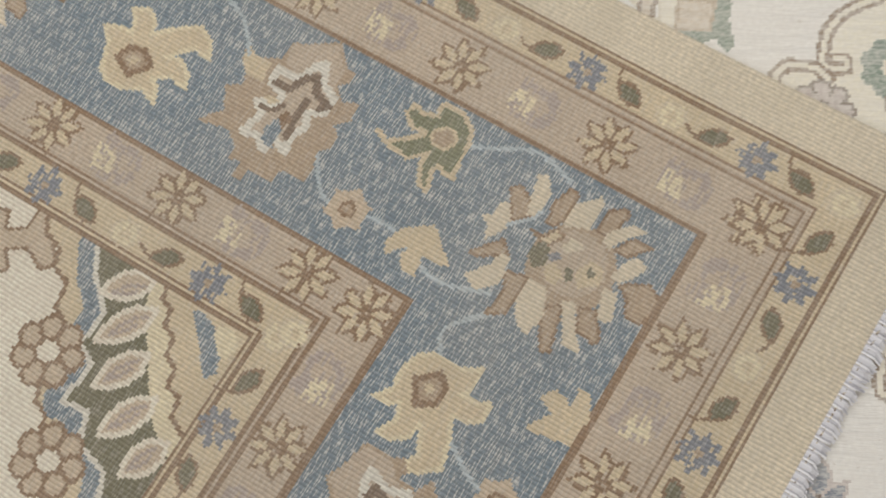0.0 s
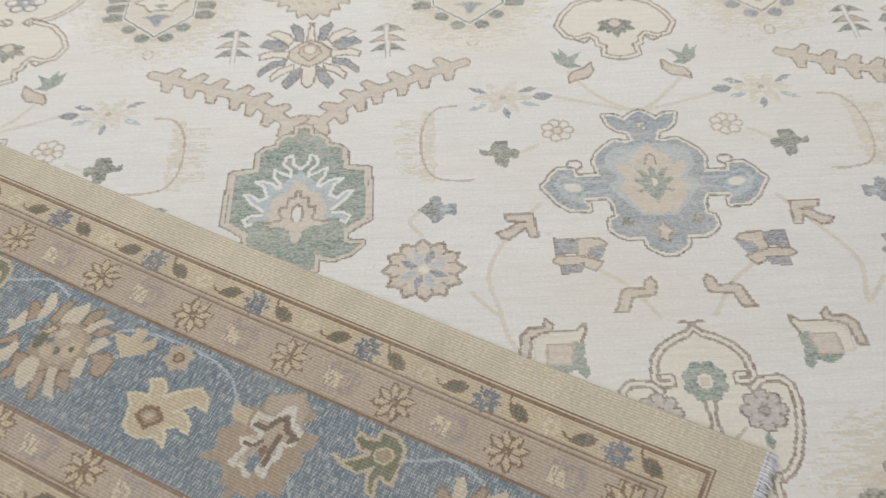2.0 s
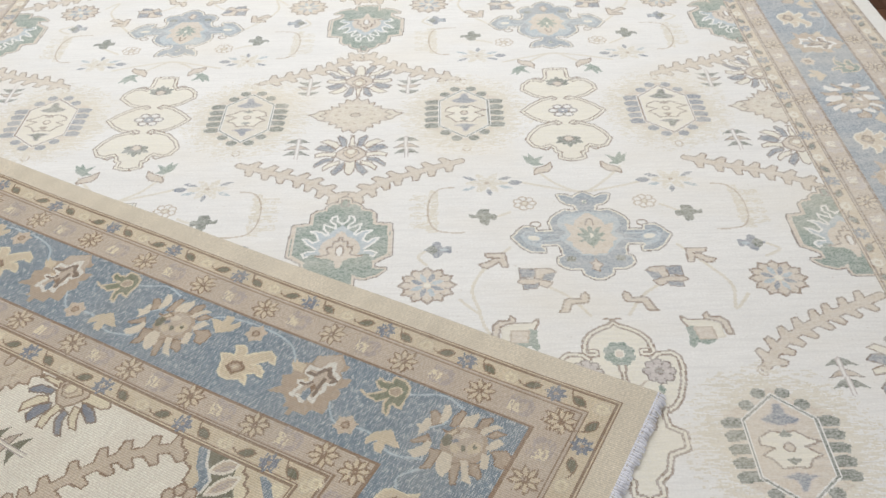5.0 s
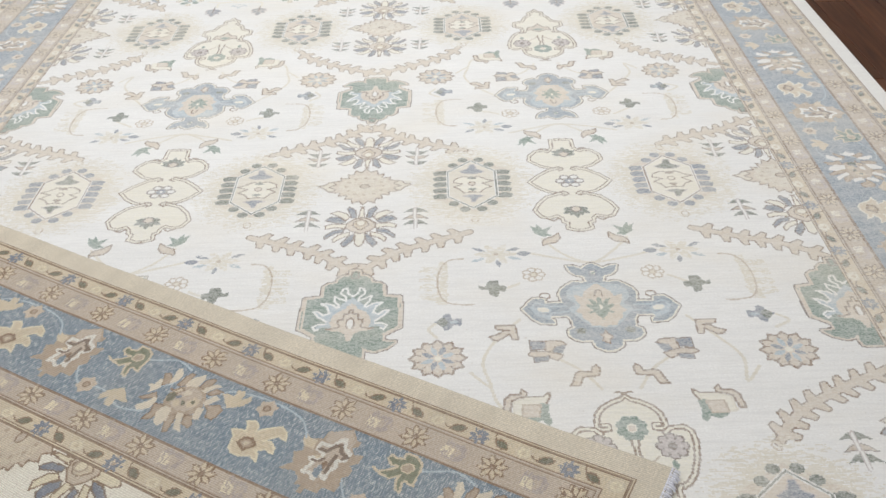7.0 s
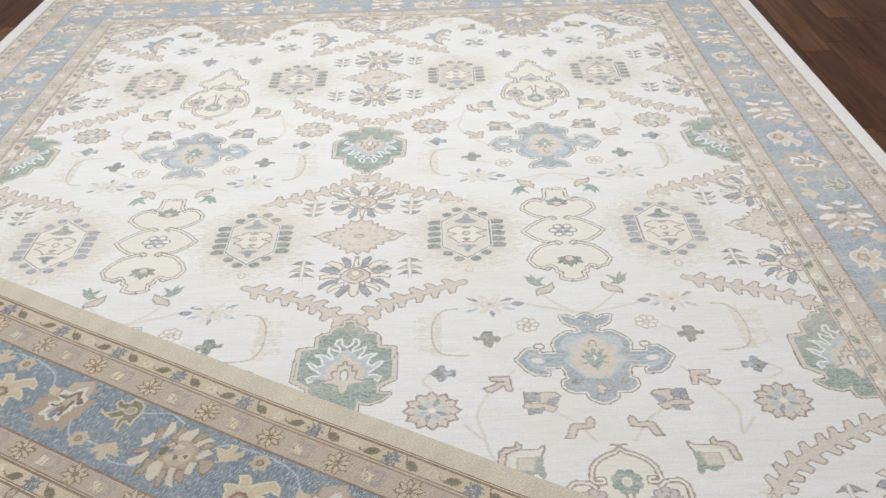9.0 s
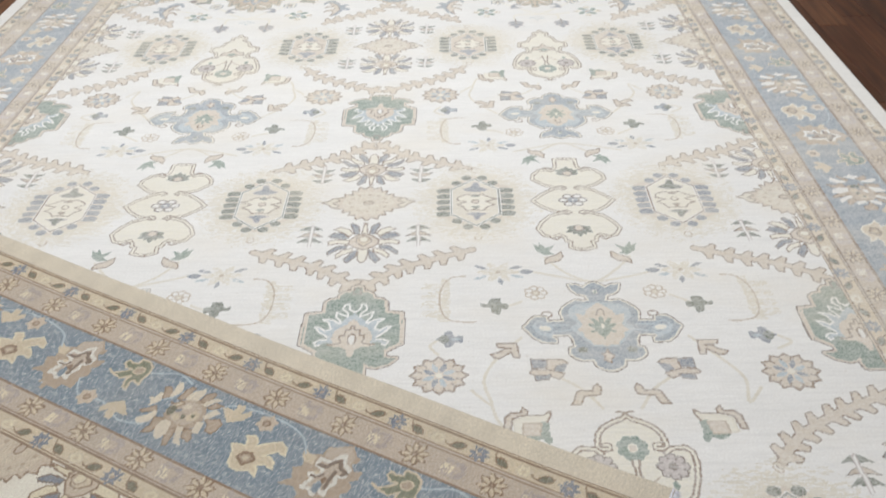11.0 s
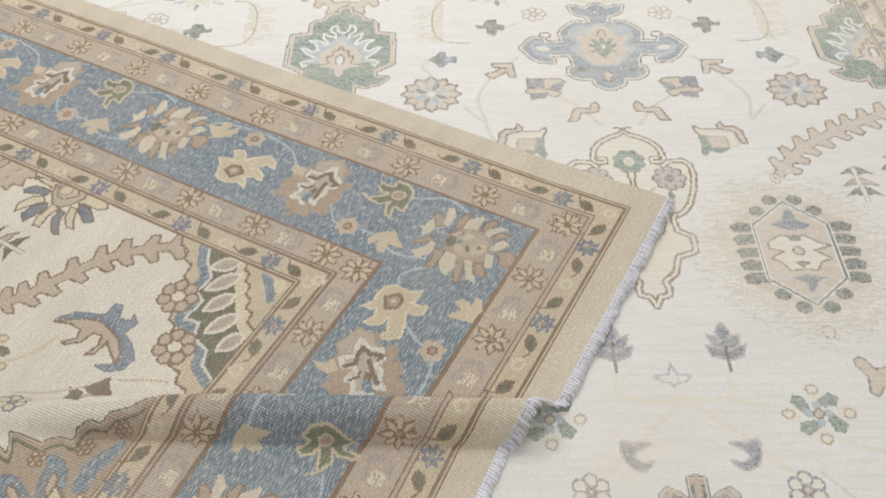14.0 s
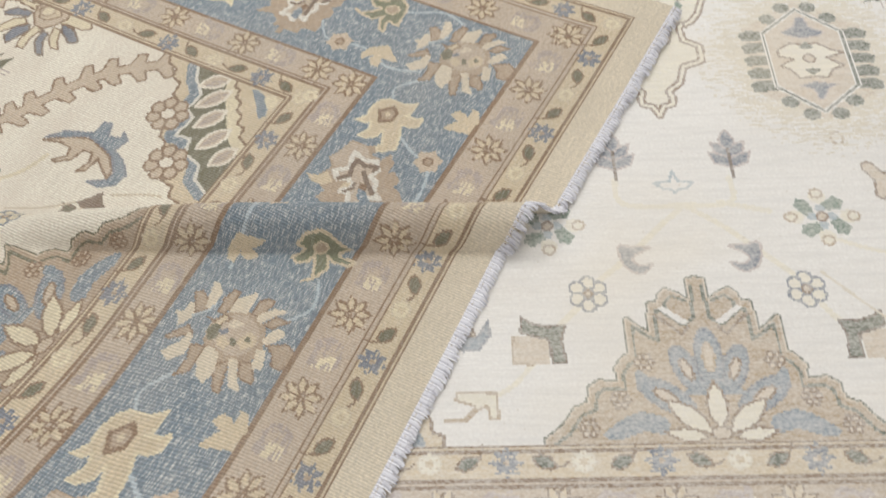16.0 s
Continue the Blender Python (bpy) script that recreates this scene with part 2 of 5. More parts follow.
def comb_curve():
    """A faded feathered crescent with a thin stem."""
    for dy in (-0.06, -0.022, 0.016, 0.052):
        faded("haze", [(-0.05, dy - 0.014), (0.026, dy - 0.018), (0.032, dy + 0.016), (-0.044, dy + 0.012)], 0.5)
    faded("haze", [(-0.006, -0.092), (0.024, -0.092), (0.028, 0.078), (0.006, 0.088)], 0.65)
    stroke("tan", curve([(0.07, 0.094), (0.03, 0.086), (0.005, 0.04), (0.002, -0.03), (0.02, -0.08), (0.06, -0.094), (0.095, -0.094)]), 0.0045)


def clover():
    fill("forest", loop([(-0.038, 0.012), (-0.022, 0.008), (-0.01, 0.03), (0.014, 0.03), (0.016, 0.012), (0.034, 0.006), (0.03, -0.014), (0.016, -0.012), (0.01, -0.034), (-0.01, -0.026), (-0.012, -0.008), (-0.034, -0.004)], 4))


def bud():
    fill("slate", loop([(0.034, 0.014), (0.014, 0.01), (0.006, 0.03), (-0.012, 0.026), (-0.012, 0.01), (-0.034, 0.002), (-0.016, -0.012), (-0.006, -0.03), (0.01, -0.022), (0.016, -0.01), (0.034, -0.012)], 4))
    fill("forest", leaf(0.002, 0, 0.03, 0.034, 180))
    fill("sky", leaf(0.004, 0.0, 0.026, 0.012, 0))


def palmette():
    stroke("umber", mirror([(-0.005, 0.168), (0.011, 0.167), (0.013, 0.147), (0.032, 0.144), (0.044, 0.132), (0.045, 0.118), (0.067, 0.115), (0.08, 0.103), (0.081, 0.064), (0.092, 0.061), (0.124, 0.057), (0.127, 0.002), (0.127, -0.057), (0.115, -0.063), (0.086, -0.084), (0.084, -0.101), (0.086, -0.108), (0.116, -0.11), (0.097, -0.129), (0.068, -0.14), (0.051, -0.137), (0.035, -0.125), (0.038, -0.141), (0.037, -0.162), (0.007, -0.165)]), 0.019, True)
    stroke("beige", mirror([(-0.005, 0.168), (0.011, 0.167), (0.013, 0.147), (0.032, 0.144), (0.044, 0.132), (0.045, 0.118), (0.067, 0.115), (0.08, 0.103), (0.081, 0.064), (0.092, 0.061), (0.124, 0.057), (0.127, 0.002), (0.127, -0.057), (0.115, -0.063), (0.086, -0.084), (0.084, -0.101), (0.086, -0.108), (0.116, -0.11), (0.097, -0.129), (0.068, -0.14), (0.051, -0.137), (0.035, -0.125), (0.038, -0.141), (0.037, -0.162), (0.007, -0.165)]), 0.012, True)
    fill("green", mirror([(-0.005, 0.168), (0.011, 0.167), (0.013, 0.147), (0.032, 0.144), (0.044, 0.132), (0.045, 0.118), (0.067, 0.115), (0.08, 0.103), (0.081, 0.064), (0.092, 0.061), (0.124, 0.057), (0.127, 0.002), (0.127, -0.057), (0.115, -0.063), (0.086, -0.084), (0.084, -0.101), (0.086, -0.108), (0.116, -0.11), (0.097, -0.129), (0.068, -0.14), (0.051, -0.137), (0.035, -0.125), (0.038, -0.141), (0.037, -0.162), (0.007, -0.165)]))
    for side in (-1, 1):
        stroke("beige", [(side * x, y) for x, y in [(0.08, 0.103), (0.081, 0.064), (0.092, 0.061), (0.121, 0.056), (0.123, 0.003), (0.123, -0.054), (0.115, -0.061), (0.086, -0.082)]], 0.006)
    shape("green", mirror([(-0.005, 0.165), (0.008, 0.165), (0.01, 0.138), (-0.003, 0.138)]), "umber", 0.0045)
    fill("sky", mirror([(-0.002, 0.06), (0.016, 0.046), (0.033, 0.026), (0.062, 0.035), (0.076, 0.036), (0.058, 0.011), (0.059, -0.004), (0.085, 0.002), (0.095, 0.007), (0.074, -0.021), (0.062, -0.038), (0.087, -0.049), (0.087, -0.059), (0.065, -0.051), (0.035, -0.059), (0.001, -0.061)]))
    for side in (-1, 1):
        stroke("white", [(side * x, y) for x, y in [(-0.002, 0.063), (0.014, 0.075), (0.016, 0.098), (0.028, 0.093), (0.032, 0.075), (0.018, 0.061), (0.016, 0.046), (0.03, 0.053), (0.048, 0.064), (0.047, 0.047), (0.036, 0.031), (0.033, 0.021)]], 0.006)
    for side in (-1, 1):
        stroke("white", [(side * x, y) for x, y in [(0.038, 0.02), (0.056, 0.035), (0.08, 0.037), (0.064, 0.024), (0.056, 0), (0.07, -0.008), (0.083, 0.005), (0.098, 0.008), (0.086, -0.011), (0.072, -0.023), (0.062, -0.033)]], 0.006)
    for side in (-1, 1):
        stroke("white", [(side * x, y) for x, y in [(0.063, -0.04), (0.08, -0.04), (0.094, -0.05), (0.087, -0.064), (0.079, -0.059)]], 0.006)
    fill("beige", mirror([(-0.004, 0.037), (0.01, 0.029), (0.017, 0.014), (0.034, 0.005), (0.046, -0.009), (0.051, -0.025), (0.052, -0.041), (0.045, -0.053), (0.063, -0.059), (0.051, -0.066), (0.026, -0.069), (0.012, -0.078), (0.006, -0.102), (0.004, -0.104)]))
    for side in (-1, 1):
        stroke("brown", [(side * x, y) for x, y in [(-0.003, 0.011), (0.004, 0.009), (0.005, -0.004), (0.018, -0.006), (0.019, -0.025), (0.031, -0.026), (0.031, -0.041), (0.027, -0.049), (0.031, -0.056), (0.059, -0.06)]], 0.0055)
    for side in (-1, 1):
        stroke("brown", [(side * x, y) for x, y in [(-0.001, -0.019), (0.008, -0.026), (0.01, -0.045), (0.006, -0.058)]], 0.005)
    fill("ivory", mirror([(-0.001, -0.024), (0.007, -0.031), (0.007, -0.049), (0.002, -0.06)]))


def cross_flower():
    shape("ivory", oval(0.138, 0.047, 0.014, 0.011, 12, -0.06), "brown", 0.005)
    shape("ivory", oval(-0.138, 0.047, 0.014, 0.011, 12, 0.06), "brown", 0.005)
    stroke("umber", mirror([(0.004, 0.173), (0.019, 0.164), (0.03, 0.152), (0.045, 0.164), (0.067, 0.167), (0.061, 0.145), (0.047, 0.13), (0.027, 0.124), (0.02, 0.1), (0.035, 0.096), (0.057, 0.101), (0.076, 0.087), (0.093, 0.069), (0.1, 0.054), (0.094, 0.019), (0.139, 0.017), (0.143, 0.035), (0.169, 0.037), (0.183, 0.023), (0.188, 0.012), (0.2, -0.002), (0.19, -0.016), (0.177, -0.037), (0.157, -0.055), (0.124, -0.057), (0.125, -0.046), (0.134, -0.041), (0.132, -0.031), (0.088, -0.029), (0.078, -0.047), (0.076, -0.076), (0.089, -0.082), (0.092, -0.099), (0.081, -0.113), (0.063, -0.122), (0.037, -0.119), (0.032, -0.14), (0.018, -0.152), (0.003, -0.157), (-0.009, -0.157)]), 0.017, True)
    stroke("cream", mirror([(0.004, 0.173), (0.019, 0.164), (0.03, 0.152), (0.045, 0.164), (0.067, 0.167), (0.061, 0.145), (0.047, 0.13), (0.027, 0.124), (0.02, 0.1), (0.035, 0.096), (0.057, 0.101), (0.076, 0.087), (0.093, 0.069), (0.1, 0.054), (0.094, 0.019), (0.139, 0.017), (0.143, 0.035), (0.169, 0.037), (0.183, 0.023), (0.188, 0.012), (0.2, -0.002), (0.19, -0.016), (0.177, -0.037), (0.157, -0.055), (0.124, -0.057), (0.125, -0.046), (0.134, -0.041), (0.132, -0.031), (0.088, -0.029), (0.078, -0.047), (0.076, -0.076), (0.089, -0.082), (0.092, -0.099), (0.081, -0.113), (0.063, -0.122), (0.037, -0.119), (0.032, -0.14), (0.018, -0.152), (0.003, -0.157), (-0.009, -0.157)]), 0.0095, True)
    fill("blue", mirror([(0.004, 0.173), (0.019, 0.164), (0.03, 0.152), (0.045, 0.164), (0.067, 0.167), (0.061, 0.145), (0.047, 0.13), (0.027, 0.124), (0.02, 0.1), (0.035, 0.096), (0.057, 0.101), (0.076, 0.087), (0.093, 0.069), (0.1, 0.054), (0.094, 0.019), (0.139, 0.017), (0.143, 0.035), (0.169, 0.037), (0.183, 0.023), (0.188, 0.012), (0.2, -0.002), (0.19, -0.016), (0.177, -0.037), (0.157, -0.055), (0.124, -0.057), (0.125, -0.046), (0.134, -0.041), (0.132, -0.031), (0.088, -0.029), (0.078, -0.047), (0.076, -0.076), (0.089, -0.082), (0.092, -0.099), (0.081, -0.113), (0.063, -0.122), (0.037, -0.119), (0.032, -0.14), (0.018, -0.152), (0.003, -0.157), (-0.009, -0.157)]))
    fill("sky", mirror([(-0.002, 0.096), (0.034, 0.089), (0.06, 0.087), (0.079, 0.066), (0.081, 0.038), (0.061, 0.012), (0.079, 0.001), (0.081, -0.015), (0.062, -0.034), (0.047, -0.058), (0.029, -0.074), (-0.005, -0.074)]))
    for side in (-1, 1):
        fill("sky", [(side * x, y) for x, y in [(0.086, 0.01), (0.132, 0.01), (0.163, 0.026), (0.181, 0.003), (0.169, -0.026), (0.135, -0.044), (0.125, -0.021), (0.08, -0.018)]])
    for side in (-1, 1):
        fill("blue", [(side * x, y) for x, y in [(0.084, 0.002), (0.128, 0.002), (0.148, 0.013), (0.167, 0.015), (0.17, 0.001), (0.158, -0.019), (0.139, -0.024), (0.124, -0.016), (0.081, -0.011)]])
    shape("cream", oval(0.147, -0.006, 0.019, 0.011, 12, 0.15), "sky", 0.004)
    shape("cream", oval(-0.147, -0.006, 0.019, 0.011, 12, -0.15), "sky", 0.004)
    for side in (-1, 1):
        fill("forest", [(side * x, y) for x, y in [(0.049, -0.08), (0.06, -0.075), (0.077, -0.081), (0.07, -0.096), (0.05, -0.095)]])
    fill("beige", mirror([(0.001, 0.091), (0.015, 0.081), (0.034, 0.061), (0.041, 0.04), (0.063, 0.05), (0.06, 0.026), (0.049, 0.006), (0.066, -0.014), (0.05, -0.026), (0.05, -0.042), (0.035, -0.058), (0.032, -0.07), (0.015, -0.069), (-0.006, -0.074)]))
    fill("green", mirror([(0, 0.037), (0.005, 0.032), (0.005, 0.013), (0.017, 0.028), (0.029, 0.032), (0.018, 0.007), (0.033, 0.011), (0.036, 0.004), (0.019, -0.012), (0.033, -0.019), (0.03, -0.025), (0.017, -0.019), (0.011, -0.032), (0, -0.044), (-0.005, -0.047)]))
    shape("cream", oval(0.001, -0.000, 0.007, 0.011, 12, -0.06), "green", 0.003)
    stroke("brown", [(-0.009, 0.043), (-0.004, 0.062), (0.004, 0.067), (0.01, 0.061), (0.011, 0.042)], 0.005)
    shape("beige", [(-0.001, -0.087), (0.003, -0.097), (0.014, -0.11), (0.004, -0.121), (0.004, -0.133), (-0.005, -0.128), (-0.014, -0.123), (-0.009, -0.109), (-0.016, -0.101), (-0.007, -0.099)], "brown", 0.004)
    shape("cream", [(-0.008, 0.147), (0.009, 0.147), (0.007, 0.127), (-0.01, 0.126)], "slate", 0.005)
    fill("green", [(-0.004, 0.142), (0.005, 0.141), (0.004, 0.131), (-0.005, 0.13)])


def hook():
    shape("beige", [(-0.021, 0.03), (0.03, 0.03), (0.035, -0.02), (0.021, -0.021), (0.014, -0.001), (-0.001, -0.014), (-0.015, -0.024), (-0.028, -0.021), (-0.037, -0.01), (-0.015, -0.001), (0, 0.01), (0.016, 0.012), (-0.017, 0.016)], "brown", 0.005)


def zig_hook():
    shape("beige", [(-0.039, -0.03), (-0.032, -0.021), (-0.021, 0.011), (-0.009, 0.016), (0.016, 0.013), (0.021, 0.029), (0.031, 0.035), (0.039, 0.022), (0.033, 0.001), (-0.005, -0.003), (-0.015, -0.029)], "brown", 0.005)


def bow():
    shape("slate", [(-0.04, 0.032), (0, 0.028), (-0.003, 0.002), (-0.039, -0.002)], "umber", 0.004)
    shape("beige", [(0, 0.031), (0.037, 0.029), (0.05, 0.017), (0.021, 0.009), (0.012, -0.009), (-0.004, -0.004)], "brown", 0.004)
    fill("slate", [(0.021, 0.009), (0.049, 0.015), (0.04, -0.004), (0.034, -0.015), (0.012, -0.01)])
    shape("beige", [(-0.048, -0.016), (-0.04, -0.006), (-0.004, -0.005), (0.017, -0.011), (0.038, -0.019), (0.023, -0.038), (0.006, -0.028), (-0.035, -0.023)], "brown", 0.004)
    shape("slate", [(-0.034, -0.025), (0.006, -0.021), (-0.001, -0.037), (-0.033, -0.042)], "umber", 0.003)


def leaf_bracket():
    shape("beige", [(-0.059, -0.018), (-0.054, 0.022), (-0.041, 0.034), (-0.017, 0.035), (-0.013, 0.051), (-0.002, 0.04), (-0.003, 0.028), (-0.022, 0.024), (-0.038, 0.016), (-0.044, -0.018)], "brown", 0.0055)
    shape("cream", [(-0.034, 0.013), (-0.006, 0.024), (0.035, 0.027), (0.049, 0.04), (0.05, 0.027), (0.041, 0.006), (-0.009, 0.002), (-0.012, -0.032), (-0.037, -0.027)], "haze", 0.004)
    stroke("brown", [(-0.003, 0.028), (0.035, 0.027), (0.049, 0.04), (0.05, 0.027), (0.041, 0.008)], 0.005)
    fill("green", [(0.028, 0.009), (0.046, 0.003), (0.042, -0.019), (0.048, -0.048), (0.039, -0.059), (0.026, -0.042), (0.007, -0.05), (-0.017, -0.037), (-0.017, -0.031), (0.018, -0.032)])
    shape("beige", [(-0.015, 0.004), (0.027, 0.002), (0.02, -0.033), (-0.017, -0.032)], "tan", 0.004)


def vase():
    fill("cream", mirror([(-0.001, 0.234), (0.031, 0.213), (0.055, 0.198), (0.07, 0.178), (0.075, 0.153), (0.08, 0.138), (0.114, 0.138), (0.128, 0.126), (0.131, 0.096), (0.123, 0.053), (0.108, 0.012), (0.092, -0.01), (0.077, -0.019), (-0.011, -0.018)]))
    fill("cream", mirror([(-0.011, -0.007), (0.073, -0.016), (0.066, -0.027), (0.07, -0.059), (0.098, -0.076), (0.096, -0.114), (0.06, -0.127), (0.048, -0.166), (0.024, -0.188), (0.03, -0.204), (0.027, -0.218), (0.01, -0.223), (0, -0.244)]))
    for side in (-1, 1):
        stroke("brown", [(side * x, y) for x, y in [(-0.001, 0.234), (0.011, 0.221), (0.031, 0.213), (0.055, 0.198), (0.07, 0.178), (0.075, 0.153), (0.076, 0.14), (0.066, 0.133), (0.05, 0.136), (0.051, 0.146), (0.062, 0.146)]], 0.016)
    for side in (-1, 1):
        stroke("cream", [(side * x, y) for x, y in [(-0.001, 0.234), (0.011, 0.221), (0.031, 0.213), (0.055, 0.198), (0.07, 0.178), (0.075, 0.153), (0.076, 0.14), (0.066, 0.133), (0.05, 0.136), (0.051, 0.146), (0.062, 0.146)]], 0.006)
    for side in (-1, 1):
        stroke("brown", [(side * x, y) for x, y in [(0.075, 0.118), (0.07, 0.124), (0.084, 0.136), (0.114, 0.138), (0.128, 0.126), (0.131, 0.096), (0.123, 0.053), (0.108, 0.012), (0.092, -0.01), (0.077, -0.019), (0.058, -0.019)]], 0.016)
    for side in (-1, 1):
        stroke("cream", [(side * x, y) for x, y in [(0.075, 0.118), (0.07, 0.124), (0.084, 0.136), (0.114, 0.138), (0.128, 0.126), (0.131, 0.096), (0.123, 0.053), (0.108, 0.012), (0.092, -0.01), (0.077, -0.019), (0.058, -0.019)]], 0.006)
    for side in (-1, 1):
        stroke("brown", [(side * x, y) for x, y in [(0.073, -0.016), (0.066, -0.027), (0.07, -0.059), (0.098, -0.076), (0.096, -0.114), (0.06, -0.127), (0.048, -0.166), (0.024, -0.188), (0.03, -0.204), (0.027, -0.218), (0.01, -0.223), (0, -0.244)]], 0.016)
    for side in (-1, 1):
        stroke("cream", [(side * x, y) for x, y in [(0.073, -0.016), (0.066, -0.027), (0.07, -0.059), (0.098, -0.076), (0.096, -0.114), (0.06, -0.127), (0.048, -0.166), (0.024, -0.188), (0.03, -0.204), (0.027, -0.218), (0.01, -0.223), (0, -0.244)]], 0.006)
    for side in (-1, 1):
        stroke("brown", [(side * x, y) for x, y in [(-0.012, 0.226), (-0.003, 0.235), (0.01, 0.244), (0.02, 0.242)]], 0.005)
    for i in range(8):
        a = 2 * math.pi * (i + 0.5) / 8
        fill("green", oval(0.024 * math.cos(a), 0.137 + 0.024 * math.sin(a), 0.013, 0.013, 8))
    fill("beige", [(-0.008, 0.129), (0.008, 0.129), (0.008, 0.145), (-0.008, 0.145)])
    for side in (-1, 1):
        stroke("brown", [(side * x, y) for x, y in [(-0.007, 0.103), (-0.005, 0.072), (-0.008, 0.046), (-0.011, 0.016)]], 0.006)
    for side in (-1, 1):
        stroke("tan", [(side * x, y) for x, y in [(0.011, 0.025), (0.027, 0.044), (0.045, 0.059)]], 0.005)
    for side in (-1, 1):
        for i in range(8):
            a = 2 * math.pi * i / 8
            shape("lilac", oval(side * 0.078 + 0.024 * math.cos(a), 0.086 + 0.024 * math.sin(a), 0.012, 0.011, 7), "umber", 0.004)
        fill("lilac", oval(side * 0.078, 0.086, 0.02, 0.02))
        fill("umber", oval(side * 0.078, 0.086, 0.011, 0.012, 8))
        fill("green", leaf(side * 0.074, 0.024, 0.026, 0.016, 90))
    shape("beige", mirror([(0, -0.02), (0.03, -0.04), (0.05, -0.034), (0.042, -0.066), (0.018, -0.07), (0.0, -0.1)]), "brown", 0.005)
    fill("green", mirror([(0, -0.03), (0.024, -0.046), (0.0, -0.056)]))


def hexagon(teeth, ground, spine):
    feather("haze", 0.165, 0.18, 0.74)
    faded("beige", [(-0.112, -0.08), (0, -0.15), (0.112, -0.08), (0.112, 0.08), (0, 0.15), (-0.112, 0.08)], 0.7)
    for side in (-1, 1):
        for y in (-0.066, -0.034, -0.002, 0.03, 0.062):
            fill(teeth, [(side * 0.074, y - 0.011), (side * 0.116, y - 0.014), (side * 0.122, y + 0.004), (side * 0.106, y + 0.013), (side * 0.074, y + 0.012)])
        for y, x in ((0.105, 0.05), (-0.105, 0.05), (0.135, 0.022), (-0.135, 0.022)):
            fill(teeth, oval(side * x * 1.15, y, 0.017, 0.014, 8))
    frame_pts = mirror([(0.0, 0.13), (0.074, 0.068), (0.074, -0.068), (0.0, -0.13)])
    shape(ground, frame_pts, "ivory", 0.0105)
    stroke(teeth if spine else "brown", frame_pts, 0.0045, True)
    lobes = "slate" if spine else "forest"
    shape("cream", [(-0.054, 0.024), (-0.028, 0.04), (-0.002, 0.035), (0.022, 0.039), (0.044, 0.022), (0.067, 0.013), (0.032, 0.001), (0.059, -0.019), (0.037, -0.029), (0.024, -0.049), (0, -0.045), (-0.027, -0.049), (-0.04, -0.028), (-0.057, -0.017), (-0.029, -0.001), (-0.057, 0.008)], "brown", 0.0045)
    shape(lobes, [(-0.039, 0.069), (-0.012, 0.084), (-0.003, 0.108), (0.013, 0.108), (0.015, 0.083), (0.042, 0.067), (0.029, 0.057), (-0.005, 0.053), (-0.03, 0.061)], "lilac", 0.003)
    shape(lobes, [(-0.032, -0.067), (-0.004, -0.058), (0.036, -0.066), (0.018, -0.076), (0.005, -0.099), (-0.005, -0.099), (-0.008, -0.076)], "lilac", 0.003)
    shape("beige" if spine else "cream", oval(0, 0, 0.011, 0.01, 10), "brown", 0.004)
    for y, s in ((0.034, 1), (-0.034, -1)):
        fill("forest" if spine else "brown", [(-0.016, y - 0.006 * s), (0, y + 0.008 * s), (0.016, y - 0.006 * s), (0.0, y - 0.01 * s)])


def hexagon_green():
    hexagon("forest", "haze", True)


def hexagon_near():
    hexagon("forest", "beige", True)


def hexagon_blue():
    hexagon("slate", "cream", False)


def cartouche():
    """A chain of three cream lobes with a double brown outline."""
    upper = [(0.0, 0.248), (0.034, 0.244), (0.036, 0.195), (0.05, 0.172), (0.066, 0.18), (0.09, 0.176), (0.112, 0.15), (0.116, 0.122), (0.08, 0.086), (0.042, 0.07)]
    middle = [(0.026, 0.074), (0.06, 0.062), (0.096, 0.032), (0.125, -0.002), (0.1, -0.034), (0.072, -0.056), (0.03, -0.07)]
    lower = [(0.036, -0.066), (0.08, -0.084), (0.108, -0.118), (0.122, -0.152), (0.106, -0.184), (0.084, -0.192), (0.058, -0.182), (0.046, -0.196), (0.044, -0.212), (0.032, -0.218), (0.036, -0.244), (0.01, -0.254), (0.0, -0.254)]
    fill("cream", mirror(upper + middle[1:-1] + lower))
    for side in (-1, 1):
        for pts in (upper, middle, lower):
            line = [(side * x, y) for x, y in pts]
            stroke("brown", line, 0.0145)
            stroke("cream", line, 0.0065)
        for y in (0.068, -0.068):
            stroke("brown", curve([(side * 0.026, y - 0.01), (side * 0.012, y), (side * 0.026, y + 0.012), (side * 0.05, y + 0.004)]), 0.006)
        stroke("brown", curve([(side * 0.046, 0.178), (side * 0.06, 0.192), (side * 0.078, 0.186)]), 0.006)
        stroke("brown", curve([(side * 0.056, -0.19), (side * 0.07, -0.204), (side * 0.09, -0.194)]), 0.006)
    for y, s in ((0.154, 1), (-0.148, -1)):
        for a in range(0, 181, 30):
            fill("forest", leaf(0, y, 0.046 if a % 60 else 0.038, 0.02, s * a))
        fill("forest", oval(0, y + 0.006 * s, 0.026, 0.02))
        shape("beige", mirror([(0, y + 0.016 * s), (0.016, y + 0.006 * s), (0.01, y - 0.01 * s), (0.0, y - 0.014 * s)]), "umber", 0.004)
    for i in range(6):
        a = 2 * math.pi * i / 6
        shape("ivory", oval(0.03 * math.cos(a), 0.024 * math.sin(a), 0.014, 0.011, 8), "umber", 0.0045)
    fill("slate", oval(0, 0, 0.016, 0.013))
    fill("ivory", oval(0, 0, 0.006, 0.005, 6))


